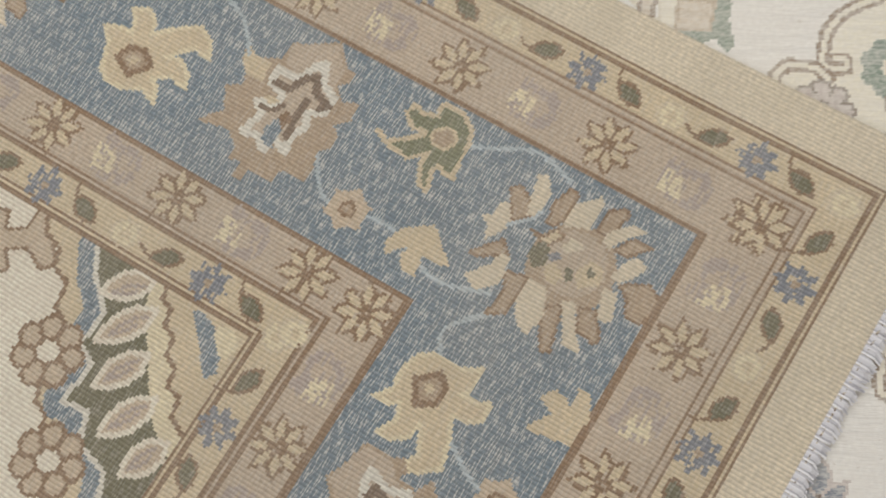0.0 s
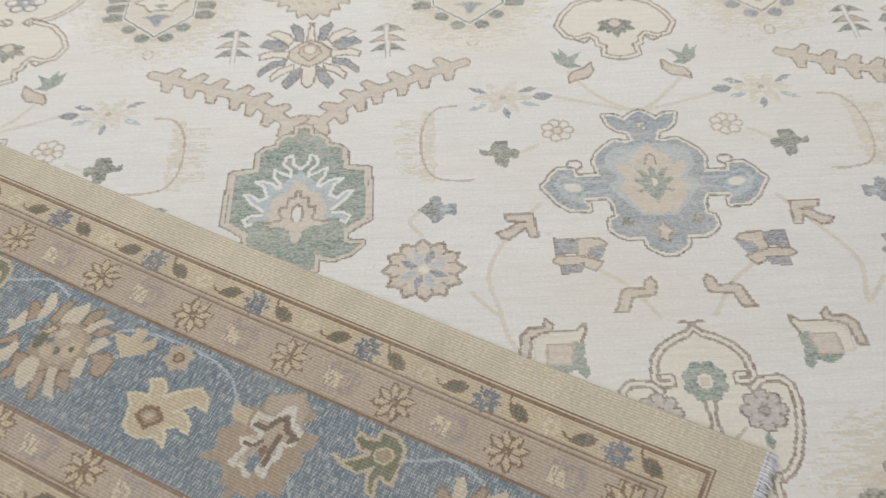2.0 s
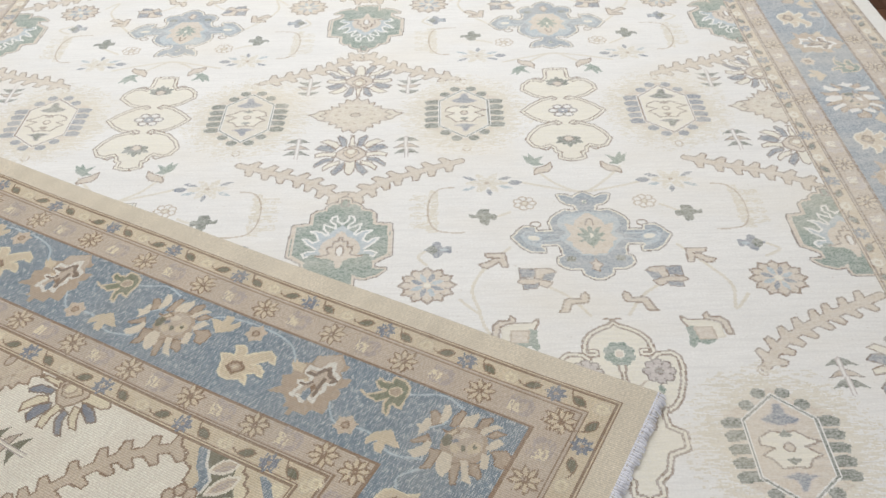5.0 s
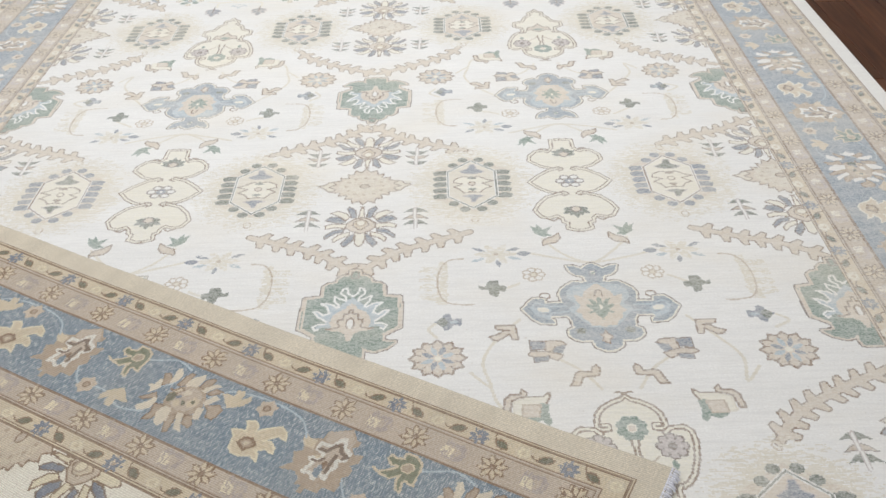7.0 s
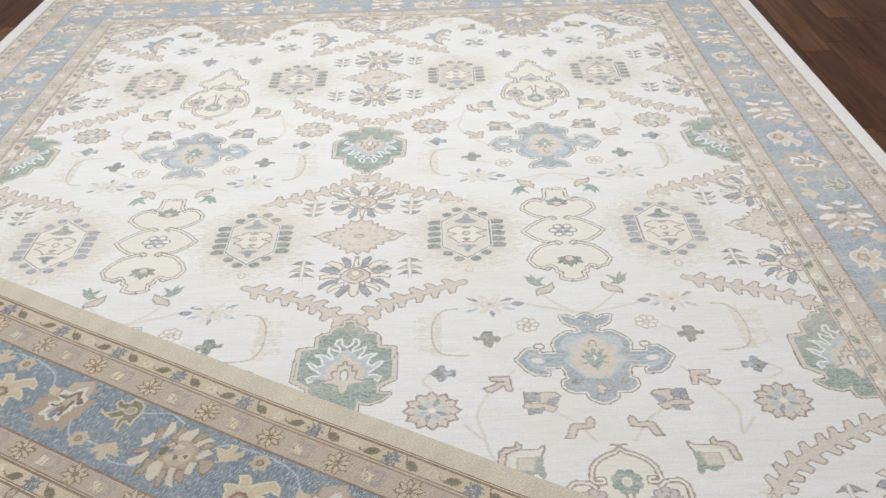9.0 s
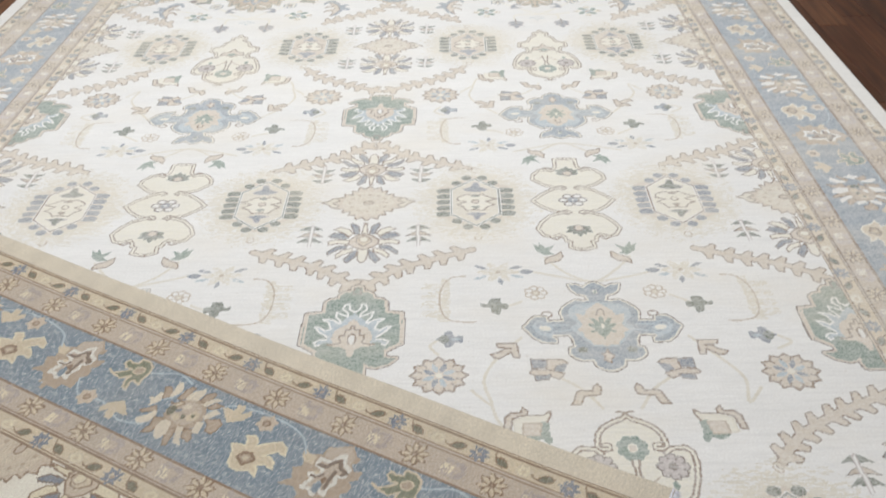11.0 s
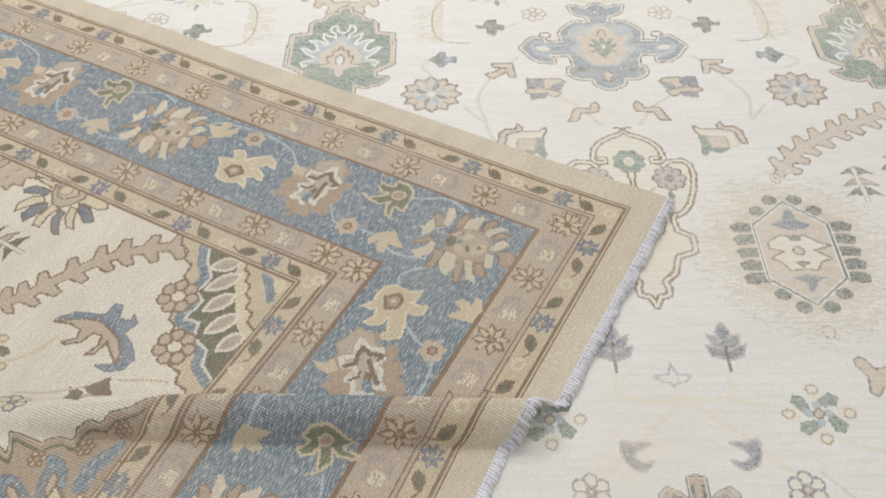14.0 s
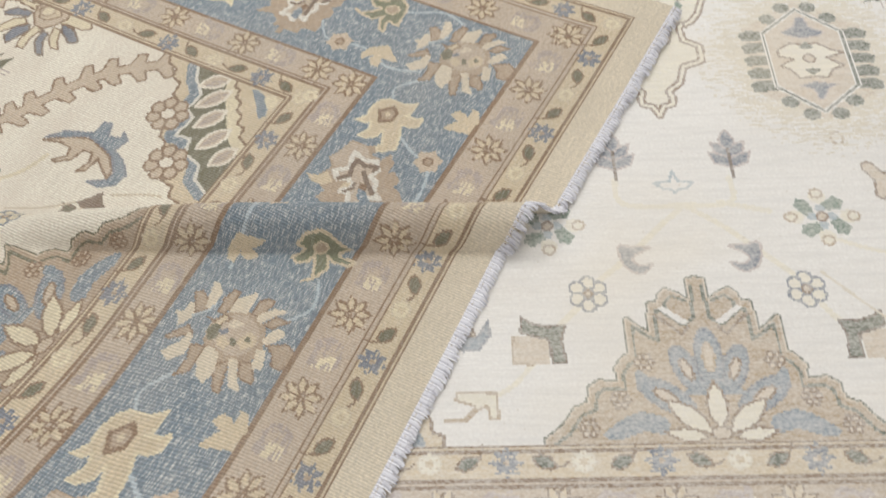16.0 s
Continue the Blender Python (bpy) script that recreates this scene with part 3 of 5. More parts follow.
def pine():
    fill("forest", mirror([(-0.002, 0.052), (0.019, 0.042), (0.037, 0.026), (0.016, 0.029), (-0.002, 0.022)]))
    shape("taupe", mirror([(-0.002, 0.018), (0.018, 0.01), (0.037, -0.007), (0.018, -0.003), (-0.002, -0.003)]), "umber", 0.003)
    fill("forest", mirror([(-0.002, -0.006), (0.016, -0.014), (0.041, -0.037), (0.021, -0.032), (-0.001, -0.034)]))
    stroke("lilac", [(-0.002, 0.046), (-0.001, -0.051)], 0.012)
    stroke("ivory", [(-0.002, 0.043), (-0.001, -0.053)], 0.006)


def lotus():
    for side in (-1, 1):
        shape("slate", [(side * x, y) for x, y in [(0.015, 0.036), (0.019, 0.075), (0.039, 0.091), (0.045, 0.082), (0.035, 0.056), (0.03, 0.035)]], "umber", 0.004)
    for side in (-1, 1):
        shape("cream", [(side * x, y) for x, y in [(0.035, 0.038), (0.046, 0.059), (0.072, 0.071), (0.093, 0.061), (0.076, 0.05), (0.058, 0.037), (0.045, 0.025)]], "brown", 0.004)
    for side in (-1, 1):
        shape("slate", [(side * x, y) for x, y in [(0.045, 0.017), (0.064, 0.04), (0.091, 0.043), (0.106, 0.025), (0.088, 0.018), (0.06, 0.007)]], "umber", 0.004)
    for side in (-1, 1):
        shape("cream", [(side * x, y) for x, y in [(0.043, 0.005), (0.083, 0.008), (0.104, -0.001), (0.102, -0.017), (0.072, -0.01), (0.044, -0.016)]], "brown", 0.004)
    for side in (-1, 1):
        shape("slate", [(side * x, y) for x, y in [(0.047, -0.019), (0.078, -0.024), (0.102, -0.051), (0.1, -0.065), (0.073, -0.041), (0.049, -0.034)]], "umber", 0.004)
    for side in (-1, 1):
        shape("cream", [(side * x, y) for x, y in [(0.03, -0.033), (0.061, -0.045), (0.077, -0.066), (0.074, -0.082), (0.056, -0.064), (0.031, -0.05)]], "brown", 0.004)
    for side in (-1, 1):
        shape("slate", [(side * x, y) for x, y in [(0.013, -0.039), (0.033, -0.055), (0.052, -0.088), (0.041, -0.104), (0.021, -0.078)]], "umber", 0.004)
    shape("cream", mirror([(-0.007, 0.091), (0.004, 0.083), (0.009, 0.036), (-0.003, 0.03)]), "brown", 0.004)
    shape("cream", mirror([(0, -0.031), (0.015, -0.035), (0.013, -0.088), (0.003, -0.101)]), "brown", 0.004)
    shape("beige", mirror([(-0.003, 0.039), (0.021, 0.029), (0.043, 0.007), (0.042, -0.014), (0.026, -0.03), (0.002, -0.041)]), "brown", 0.005)
    shape("gold", mirror([(-0.002, 0.03), (0.02, 0.015), (0.023, -0.002), (0.001, -0.025)]), "brown", 0.004)
    shape("cream", oval(0.000, 0.009, 0.014, 0.014, 12, -0.06), "tan", 0.005)


def tile_flower():
    pts = []
    for i in range(40):
        a = 2 * math.pi * i / 40
        r = (1.0 if i % 2 == 0 else 0.82) * (0.8 + 0.2 * abs(math.cos(2 * a)))
        pts.append((0.112 * r * math.cos(a), 0.098 * r * math.sin(a)))
    for side in (-1, 1):
        shape("haze", [(side * 0.08, 0.02), (side * 0.112, 0.028), (side * 0.124, 0.012), (side * 0.146, 0.006), (side * 0.124, -0.008), (side * 0.112, -0.026), (side * 0.08, -0.02)], "brown", 0.0042)
    shape("beige", pts, "brown", 0.0045)
    faded("haze", oval(0, 0, 0.08, 0.066), 0.6)
    for i in range(12):
        a = 2 * math.pi * i / 12
        fill("tan", oval(0.058 * math.cos(a), 0.046 * math.sin(a), 0.006, 0.005, 6))
    shape("taupe", oval(0, 0, 0.016, 0.011, 8), "brown", 0.004)


def ring():
    stroke("tan", oval(0, 0, 0.011, 0.014, 10), 0.0045, True)


def leaf_bud():
    fill("green", [(0.019, 0), (-0.007, -0.005), (-0.031, 0.013), (-0.036, 0.037), (-0.042, 0.05), (-0.023, 0.036), (-0.023, 0.056), (-0.009, 0.035), (-0.007, 0.028), (0.01, 0.037), (0.022, 0.043), (0.01, 0.024), (0.004, 0.011)])
    shape("beige", [(-0.013, -0.03), (-0.004, -0.015), (0.018, -0.006), (0.038, 0.012), (0.04, -0.013), (0.026, -0.033), (0, -0.038), (-0.012, -0.046)], "brown", 0.0045)


def tree_leaf():
    for y, w in ((-0.016, 0.036), (0.006, 0.03)):
        for side in (-1, 1):
            shape("slate", [(0, y - 0.014), (side * w * 0.8, y - 0.004), (side * w, y + 0.02), (side * w * 0.5, y + 0.016), (0, y + 0.006)], "lilac", 0.004)
    shape("slate", leaf(0, 0.008, 0.044, 0.026, 90), "lilac", 0.004)
    stroke("umber", [(0, -0.05), (0, 0.01)], 0.006)


def small_cross():
    stroke("sky", mirror([(0, 0.028), (0.007, 0.006), (0.034, 0.002), (0.02, -0.01), (0.006, -0.012), (0.0, -0.02)]), 0.0045, True)


def corner_flower():
    for a in (45, 135, 225, 315):
        c, s = math.cos(radians(a)), math.sin(radians(a))
        fill("green", [(0.016 * c, 0.016 * s), (0.016 * c - 0.016 * s, 0.016 * s + 0.018 * c), (0.05 * c - 0.012 * s, 0.044 * s + 0.014 * c), (0.054 * c + 0.004 * s, 0.048 * s - 0.004 * c), (0.038 * c + 0.012 * s, 0.034 * s - 0.012 * c)])
    for a in (0, 90, 180, 270):
        c, s = math.cos(radians(a)), math.sin(radians(a))
        fill("cream", oval(0.044 * c, 0.04 * s, 0.015, 0.014, 8))
        stroke("tan", oval(0.052 * c, 0.047 * s, 0.01, 0.009, 8), 0.004, True)
        fill("sky", oval(0.016 * c, 0.016 * s, 0.009, 0.009, 6))
    shape("beige", oval(0, 0, 0.009, 0.009, 8), "brown", 0.004)


def moon():
    shape("slate", loop([(-0.028, 0.024), (-0.006, 0.02), (0.022, 0.018), (0.0, 0.006), (-0.008, -0.006), (0.004, -0.016), (0.024, -0.012), (0.006, -0.03), (-0.018, -0.022), (-0.028, 0.0)], 4), "lilac", 0.004)


def five_flower():
    for i in range(6):
        a = 2 * math.pi * i / 6 + 0.5
        shape("cream", oval(0.02 * math.cos(a), 0.02 * math.sin(a), 0.012, 0.012, 9), "slate", 0.0042)
    shape("beige", oval(0, 0, 0.007, 0.007, 8), "brown", 0.004)


def bowl():
    fill("beige", [(-0.04, 0.012), (-0.014, 0.014), (0.012, 0.02), (0.014, -0.034), (-0.016, -0.034), (-0.04, -0.03)])
    shape("forest", [(-0.026, 0.046), (-0.014, 0.036), (0.012, 0.028), (0.042, 0.03), (0.034, 0.004), (0.04, -0.034), (0.018, -0.034), (0.016, 0.006), (-0.014, 0.014), (-0.028, 0.02)], "umber", 0.004)
    stroke("tan", [(-0.04, 0.012), (-0.042, -0.032), (-0.012, -0.036)], 0.004)


def arrow_leaf():
    shape("cream", [(-0.046, -0.022), (-0.02, -0.024), (0.0, -0.004), (0.0, 0.0), (-0.03, 0.01), (-0.026, 0.022), (0.032, 0.02), (0.034, -0.02), (0.022, -0.02), (0.018, 0.0), (0.004, -0.006), (-0.012, -0.022)], "tan", 0.0042)


def end_claw():
    """The corner's claw, mirrored towards the middle of the end."""
    flipped(corner_claw)


def end_filler():
    """The corner's stepped filler, mirrored towards the middle of the end."""
    flipped(corner_piece)


END = [(0.0, 0.268), (0.012, 0.266), (0.014, 0.222), (0.029, 0.238), (0.05, 0.248), (0.061, 0.237), (0.063, 0.222), (0.077, 0.223), (0.081, 0.2), (0.08, 0.17), (0.099, 0.181), (0.116, 0.197), (0.118, 0.171), (0.117, 0.139), (0.13, 0.13), (0.14, 0.116), (0.138, 0.091), (0.168, 0.094), (0.182, 0.085), (0.186, 0.06), (0.207, 0.052), (0.226, 0.025), (0.253, 0.005), (0.253, 0.0), (0.0, 0.0)]


def end_palmette():
    rim_line = mirror(END)
    stroke("forest", rim_line, 0.012, True)
    stroke("beige", rim_line, 0.006, True)
    fill("tan", rim_line)
    for side in (-1, 1):
        stroke("forest", [(side * (x - 0.008), y - 0.01) for x, y in END[3:23]], 0.005)
        stroke("forest", [(side * 0.01, 0.255), (side * 0.011, 0.2), (side * 0.03, 0.186), (side * 0.062, 0.212)], 0.006)
        fill("ivory", [(side * 0.02, 0.192), (side * 0.03, 0.186), (side * 0.066, 0.216), (side * 0.058, 0.22)])
        stroke("brown", [(side * 0.024, 0.182), (side * 0.034, 0.17), (side * 0.072, 0.205)], 0.005)
        for x, y in ((0.098, 0.125), (0.14, 0.066), (0.19, 0.022)):
            for i in range(6):
                a = 2 * math.pi * i / 6
                shape("beige", oval(side * x + 0.01 * math.cos(a), y + 0.01 * math.sin(a), 0.005, 0.005, 6), "brown", 0.004)
        for x, y, rx, ry, turn in ((0.036, 0.112, 0.018, 0.042, -22), (0.072, 0.07, 0.02, 0.046, -58)):
            shape("blue", oval(side * x, y, rx, ry, 12, radians(side * turn)), "slate", 0.004)
            shape("beige", oval(side * x, y, rx * 0.4, ry * 0.45, 10, radians(side * turn)), "brown", 0.004)
        fill("blue", leaf(side * 0.1, 0.085, 0.03, 0.02, 90 - side * 20))
        fill("blue", loop([(side * 0.075, 0.034), (side * 0.11, 0.046), (side * 0.14, 0.036), (side * 0.17, 0.012), (side * 0.15, 0.004), (side * 0.11, 0.016), (side * 0.08, 0.012)], 3))
        shape("cream", leaf(side * 0.012, 0.012, 0.08, 0.03, 90 - side * 50), "brown", 0.004)
        shape("cream", leaf(side * 0.02, 0.006, 0.062, 0.02, 90 - side * 82), "brown", 0.0035)
    shape("blue", oval(0, 0.128, 0.021, 0.052, 14), "slate", 0.004)
    shape("beige", oval(0, 0.132, 0.009, 0.024, 10), "tan", 0.004)
    fill("blue", [(-0.05, 0.07), (0.05, 0.07), (0.03, 0.092), (-0.03, 0.092)])
    shape("cream", leaf(0, 0.018, 0.074, 0.03, 90), "brown", 0.004)
    shape("beige", oval(0, 0.012, 0.016, 0.01, 8), "brown", 0.004)


def corner_piece():
    """Stepped corner filler; its corner is at the origin, the field lies up and to the right."""
    outer = [(0, 0.262), (0.018, 0.25), (0.024, 0.228), (0.044, 0.222), (0.05, 0.2), (0.08, 0.193), (0.09, 0.17), (0.135, 0.165), (0.172, 0.152), (0.176, 0.134), (0.2, 0.128), (0.21, 0.1), (0.25, 0.088), (0.254, 0.06), (0.274, 0.052), (0.278, 0.026), (0.298, 0.018), (0.3, 0.0)]
    zigzag = [(0.0, 0.196), (0.028, 0.178), (0.059, 0.145), (0.098, 0.148), (0.11, 0.124), (0.157, 0.128), (0.152, 0.099), (0.184, 0.086), (0.195, 0.047), (0.224, 0.034), (0.24, 0.0)]
    step = [(0.0, 0.104), (0.014, 0.1), (0.018, 0.086), (0.036, 0.082), (0.042, 0.066), (0.062, 0.062), (0.068, 0.046), (0.088, 0.042), (0.092, 0.024), (0.112, 0.02), (0.122, 0.0)]
    fill("gold", [(0, 0), *outer])
    stroke("brown", outer, 0.005)
    stroke("blue", zigzag, 0.04)
    fill("forest", [(0, 0), *zigzag])
    stroke("white", zigzag, 0.006)
    fill("cream", [(0, 0), (0.0, 0.128), (0.026, 0.112), (0.06, 0.088), (0.096, 0.06), (0.128, 0.034), (0.148, 0.0)])
    for x, y, length, turn in ((0.0, 0.118, 0.06, 48), (0.026, 0.098, 0.072, 32), (0.07, 0.078, 0.066, 28), (0.104, 0.044, 0.07, 26), (0.136, 0.008, 0.058, 24)):
        shape("beige", leaf(x, y, length, 0.03, turn), "ivory", 0.006)
        stroke("lilac", leaf(x + 0.012, y + 0.006, length * 0.6, 0.008, turn), 0.004)
    fill("gold", [(0, 0), *step])
    stroke("brown", step, 0.005)
    fill("blue", [(0.006, 0.066), (0.022, 0.052), (0.038, 0.036), (0.064, 0.014), (0.05, 0.006), (0.03, 0.014), (0.014, 0.03), (0.004, 0.052)])
    fill("cream", loop([(0.006, 0.03), (0.02, 0.03), (0.034, 0.014), (0.03, 0.004), (0.008, 0.006)], 3))


def corner_claw():
    """A blue-backed claw with beige fingers, measured from the field's corner."""
    shape("beige", [(0.272, 0.336), (0.243, 0.296), (0.231, 0.259), (0.247, 0.205), (0.27, 0.179), (0.291, 0.173), (0.274, 0.201), (0.262, 0.218), (0.291, 0.219), (0.303, 0.234), (0.274, 0.227), (0.256, 0.236), (0.258, 0.254), (0.283, 0.259), (0.302, 0.281), (0.3, 0.29), (0.283, 0.272), (0.264, 0.279), (0.262, 0.304)], "brown", 0.0045)
    shape("blue", [(0.265, 0.337), (0.237, 0.314), (0.218, 0.264), (0.188, 0.264), (0.187, 0.248), (0.212, 0.236), (0.207, 0.213), (0.193, 0.215), (0.206, 0.197), (0.233, 0.205), (0.246, 0.174), (0.269, 0.149), (0.294, 0.151), (0.311, 0.175), (0.31, 0.201), (0.292, 0.172), (0.274, 0.172), (0.245, 0.2), (0.234, 0.236), (0.228, 0.268), (0.252, 0.314)], "slate", 0.004)


def lozenge():
    fill("umber", [(0.016, 0.026), (0.022, -0.01), (0.004, -0.03), (-0.01, -0.014), (-0.024, -0.002), (-0.006, 0.008)])
    stroke("haze", curve([(0.1, 0.114), (0.05, 0.06), (0.016, 0.026)]), 0.005)
    stroke("haze", curve([(-0.024, -0.02), (-0.05, -0.07), (-0.06, -0.1)]), 0.005)


def pink_flower():
    for i in range(7):
        a = 2 * math.pi * i / 7
        shape("beige", oval(0.026 * math.cos(a), 0.026 * math.sin(a), 0.014, 0.013, 8), "brown", 0.0045)
    fill("ivory", oval(0, 0, 0.012, 0.012, 8))


def branch(name, label, pts, width=0.019):
    """A serrated stem along a smooth line, with hooked barbs on both sides, in the four quarters."""
    line = curve(pts, 8)

    def draw():
        barbs = []
        since = 0.0
        k = 0
        for (ax, ay), (bx, by) in zip(line, line[1:]):
            d = math.hypot(bx - ax, by - ay)
            since += d
            if since > 0.042:
                since = 0.0
                k += 1
                tx, ty = (bx - ax) / d, (by - ay) / d
                for side in (-1, 1):
                    nx, ny = -ty * side, tx * side
                    w = width / 2
                    barbs.append([(ax + nx * w * 0.6 - tx * 0.014, ay + ny * w * 0.6 - ty * 0.014), (ax + nx * (w + 0.024) + tx * 0.004, ay + ny * (w + 0.024) + ty * 0.004), (ax + nx * (w + 0.022) + tx * 0.016, ay + ny * (w + 0.022) + ty * 0.016), (ax + nx * w * 0.6 + tx * 0.012, ay + ny * w * 0.6 + ty * 0.012)])
        for b in barbs:
            stroke("brown", b, 0.0085, True)
        stroke("brown", line, width + 0.0065)
        for b in barbs:
            fill("beige", b)
        stroke("beige", line, width)

    quarters(name, label, draw, 1e-5, 0.0)


def vine(pts, width=0.008, colour="haze"):
    line = curve(pts, 8)
    quarters("vine", "faded thin vine stem", lambda: stroke(colour, line, width), 1e-5, 0.0)


def flipped(draw):
    """Draws a motif mirrored left to right."""
    ox, oy, a, b, c, d = pen["T"]
    pen["T"] = (ox, oy, -a, b, -c, d)
    draw()


# ---- bands of the border, from the outer edge inwards ----
X, Y = np.meshgrid(cx, cy)
edge = np.minimum(np.minimum(X + HALF, HALF - X), np.minimum((Y - NEAR) / END_STRETCH, FAR - Y))
BANDS = [(0.056, "brown"), (0.060, "gold"), (0.064, "brown"), (0.068, "gold"), (0.108, "brown"), (0.112, "taupe"), (0.116, "brown"), (0.120, "taupe"), (0.188, "brown"), (0.196, "blue"),
         (0.404, "brown"), (0.412, "taupe"), (0.464, "brown"), (0.468, "taupe"), (0.472, "brown"), (0.476, "gold"), (0.512, "brown"), (0.516, "gold"), (0.520, "brown"), (0.524, "ivory")]
for first, name, label in ((0.056, "outer_guard", "narrow golden guard stripe edged with brown lines"), (0.112, "outer_stripe", "taupe flower stripe of the border"), (0.196, "main_border", "wide blue main border"),
                           (0.404, "inner_stripe", "taupe flower stripe of the border"), (0.472, "inner_guard", "narrow golden guard stripe edged with brown lines"), (0.524, "field", "ivory field of the rug with faded floral pattern")):
    start(name, label)
    owner[edge > first] = pen["id"]
for at_edge, colour in BANDS:
    colours[edge > at_edge] = K[colour]
del X, Y
FIELD = 0.524
FX, FN = HALF - FIELD, NEAR + FIELD * END_STRETCH

band_colours, band_owner = colours.copy(), owner.copy()
in_border = edge < FIELD
pen["group"] = "field"

# ---- the field's pattern ----
vine([(0.22, 0.922), (0.20, 0.955), (0.235, 0.985)])
vine([(0.30, 0.80), (0.345, 0.755), (0.33, 0.83), (0.36, 0.90), (0.43, 0.98)])
vine([(0.345, 0.755), (0.36, 0.70), (0.40, 0.66)])
vine([(0.51, 0.84), (0.56, 0.80), (0.60, 0.74)])
vine([(0.78, 0.84), (0.73, 0.80), (0.69, 0.74)])
vine([(0.98, 0.80), (0.94, 0.755), (0.95, 0.83), (0.91, 0.90), (0.85, 0.98)])
vine([(1.06, 0.93), (1.10, 0.955), (1.06, 0.985)])
vine([(0.52, 1.31), (0.57, 1.24), (0.64, 1.20), (0.70, 1.24), (0.76, 1.31)])
vine([(0.47, 1.25), (0.56, 1.22), (0.64, 1.20), (0.74, 1.22), (0.83, 1.25)])
vine([(0.44, 1.12), (0.41, 1.105), (0.385, 1.10)])
vine([(0.84, 1.14), (0.87, 1.12), (0.9, 1.10)])
vine([(0.55, 0.10), (0.56, 0.05), (0.66, 0.045), (0.74, 0.05), (0.745, 0.10)], 0.01, "cream")
vine([(0.66, 0.045), (0.61, 0.0), (0.56, -0.05), (0.50, -0.10)], 0.01, "cream")
vine([(0.66, 0.045), (0.72, 0.0), (0.78, -0.06), (0.82, -0.10)], 0.01, "cream")
vine([(0.47, -0.14), (0.43, -0.18), (0.40, -0.21)], 0.01, "cream")
vine([(0.84, -0.14), (0.87, -0.18), (0.9, -0.19)], 0.01, "cream")
vine([(0.39, -0.24), (0.35, -0.28), (0.32, -0.29)], 0.008, "cream")
vine([(0.90, -0.03), (0.95, -0.05), (1.0, -0.06)], 0.008, "cream")
vine([(0.8, 0.03), (0.72, 0.05)], 0.01, "cream")

branch("thorned_branch", "serrated beige branch with brown outline", [(0.315, 1.352), (0.2, 1.307), (0.1, 1.262), (0.012, 1.185)])
branch("thorned_branch", "serrated beige branch with brown outline", [(0.95, 1.345), (1.068, 1.300), (1.18, 1.262), (1.285, 1.20)])
branch("thorned_branch", "serrated beige branch with brown outline", [(0.955, 0.575), (1.02, 0.65), (1.13, 0.717), (1.285, 0.785)])
branch("thorned_branch", "serrated beige branch with brown outline", [(0.315, 0.575), (0.26, 0.65), (0.15, 0.717), (0.012, 0.785)])
branch("thorned_branch", "serrated beige branch with brown outline", [(0.985, 0.115), (1.02, 0.072), (1.116, 0.03), (1.208, -0.028), (1.284, -0.128)])
branch("thorned_branch", "serrated beige branch with brown outline", [(0.30, 0.115), (0.265, 0.072), (0.17, 0.03), (0.08, -0.028), (0.006, -0.128)])

quarters("palmette", "green palmette with blue rays and cream outline", palmette, 0.0, 1.022)
quarters("palmette", "green half palmette cut by the border", palmette, 1.285, 1.022)
quarters("cross_flower", "blue cross-shaped flower with beige heart", cross_flower, 0.640, 1.020)
quarters("rosette", "beige round rosette with blue star heart", rosette, 0.222, 0.851)
quarters("rosette", "beige round rosette with blue star heart", rosette, 1.066, 0.851)
for fx in (0.481, 0.800):
    quarters("small_flower", "small ivory flower outlined in tan", small_flower, fx, 1.155)
quarters("star_flower", "faded star flower with blue tips", star_flower, 0.385, 1.247)
quarters("star_flower", "faded star flower with blue tips", lambda: flipped(star_flower), 0.889, 1.247)
quarters("feather_crescent", "faded feathered crescent", comb_curve, 0.222, 1.136)
quarters("feather_crescent", "faded feathered crescent", lambda: flipped(comb_curve), 1.062, 1.13)
quarters("clover", "dark green clover leaf", clover, 0.370, 1.103)
quarters("clover", "dark green clover leaf", lambda: flipped(clover), 0.905, 1.103)
quarters("bud", "blue and green flower bud", bud, 0.247, 0.977)
quarters("bud", "blue and green flower bud", lambda: flipped(bud), 1.039, 0.979)
quarters("hook", "beige angular hook", hook, 0.386, 0.93)
quarters("hook", "beige angular hook", lambda: flipped(hook), 0.898, 0.934)
quarters("bow", "slate and lilac bow-shaped blossom", bow, 0.487, 0.871)
quarters("bow", "slate and lilac bow-shaped blossom", lambda: flipped(bow), 0.803, 0.870)
quarters("hook", "beige zigzag hook", zig_hook, 0.567, 0.781)
quarters("hook", "beige zigzag hook", lambda: flipped(zig_hook), 0.722, 0.782)
quarters("leaf_bracket", "cream bracket with green leaf", leaf_bracket, 0.428, 0.694)
quarters("leaf_bracket", "cream bracket with green leaf", lambda: flipped(leaf_bracket), 0.855, 0.694)
quarters("vase", "cream vase-shaped cartouche outlined in brown", vase, 0.6475, 0.486)
for hx in (0.335, 0.948):
    quarters("ring", "small tan ring", ring, hx, 1.413)
    quarters("ring", "small tan ring", ring, hx, 0.575 - 0.008)
    quarters("ring", "small tan ring", ring, hx, 0.180)
quarters("hexagon", "beige hexagon with green teeth", hexagon_green, 0.332, MID)
quarters("hexagon", "cream hexagon with slate teeth", hexagon_blue, 0.948, MID)
quarters("hexagon", "beige hexagon with green teeth", hexagon_near, 0.335, 0.373)
quarters("hexagon", "beige hexagon with green teeth", hexagon_near, 0.944, 0.371)
quarters("cartouche", "three-lobed cream cartouche outlined in brown", cartouche, 0.634, MID)
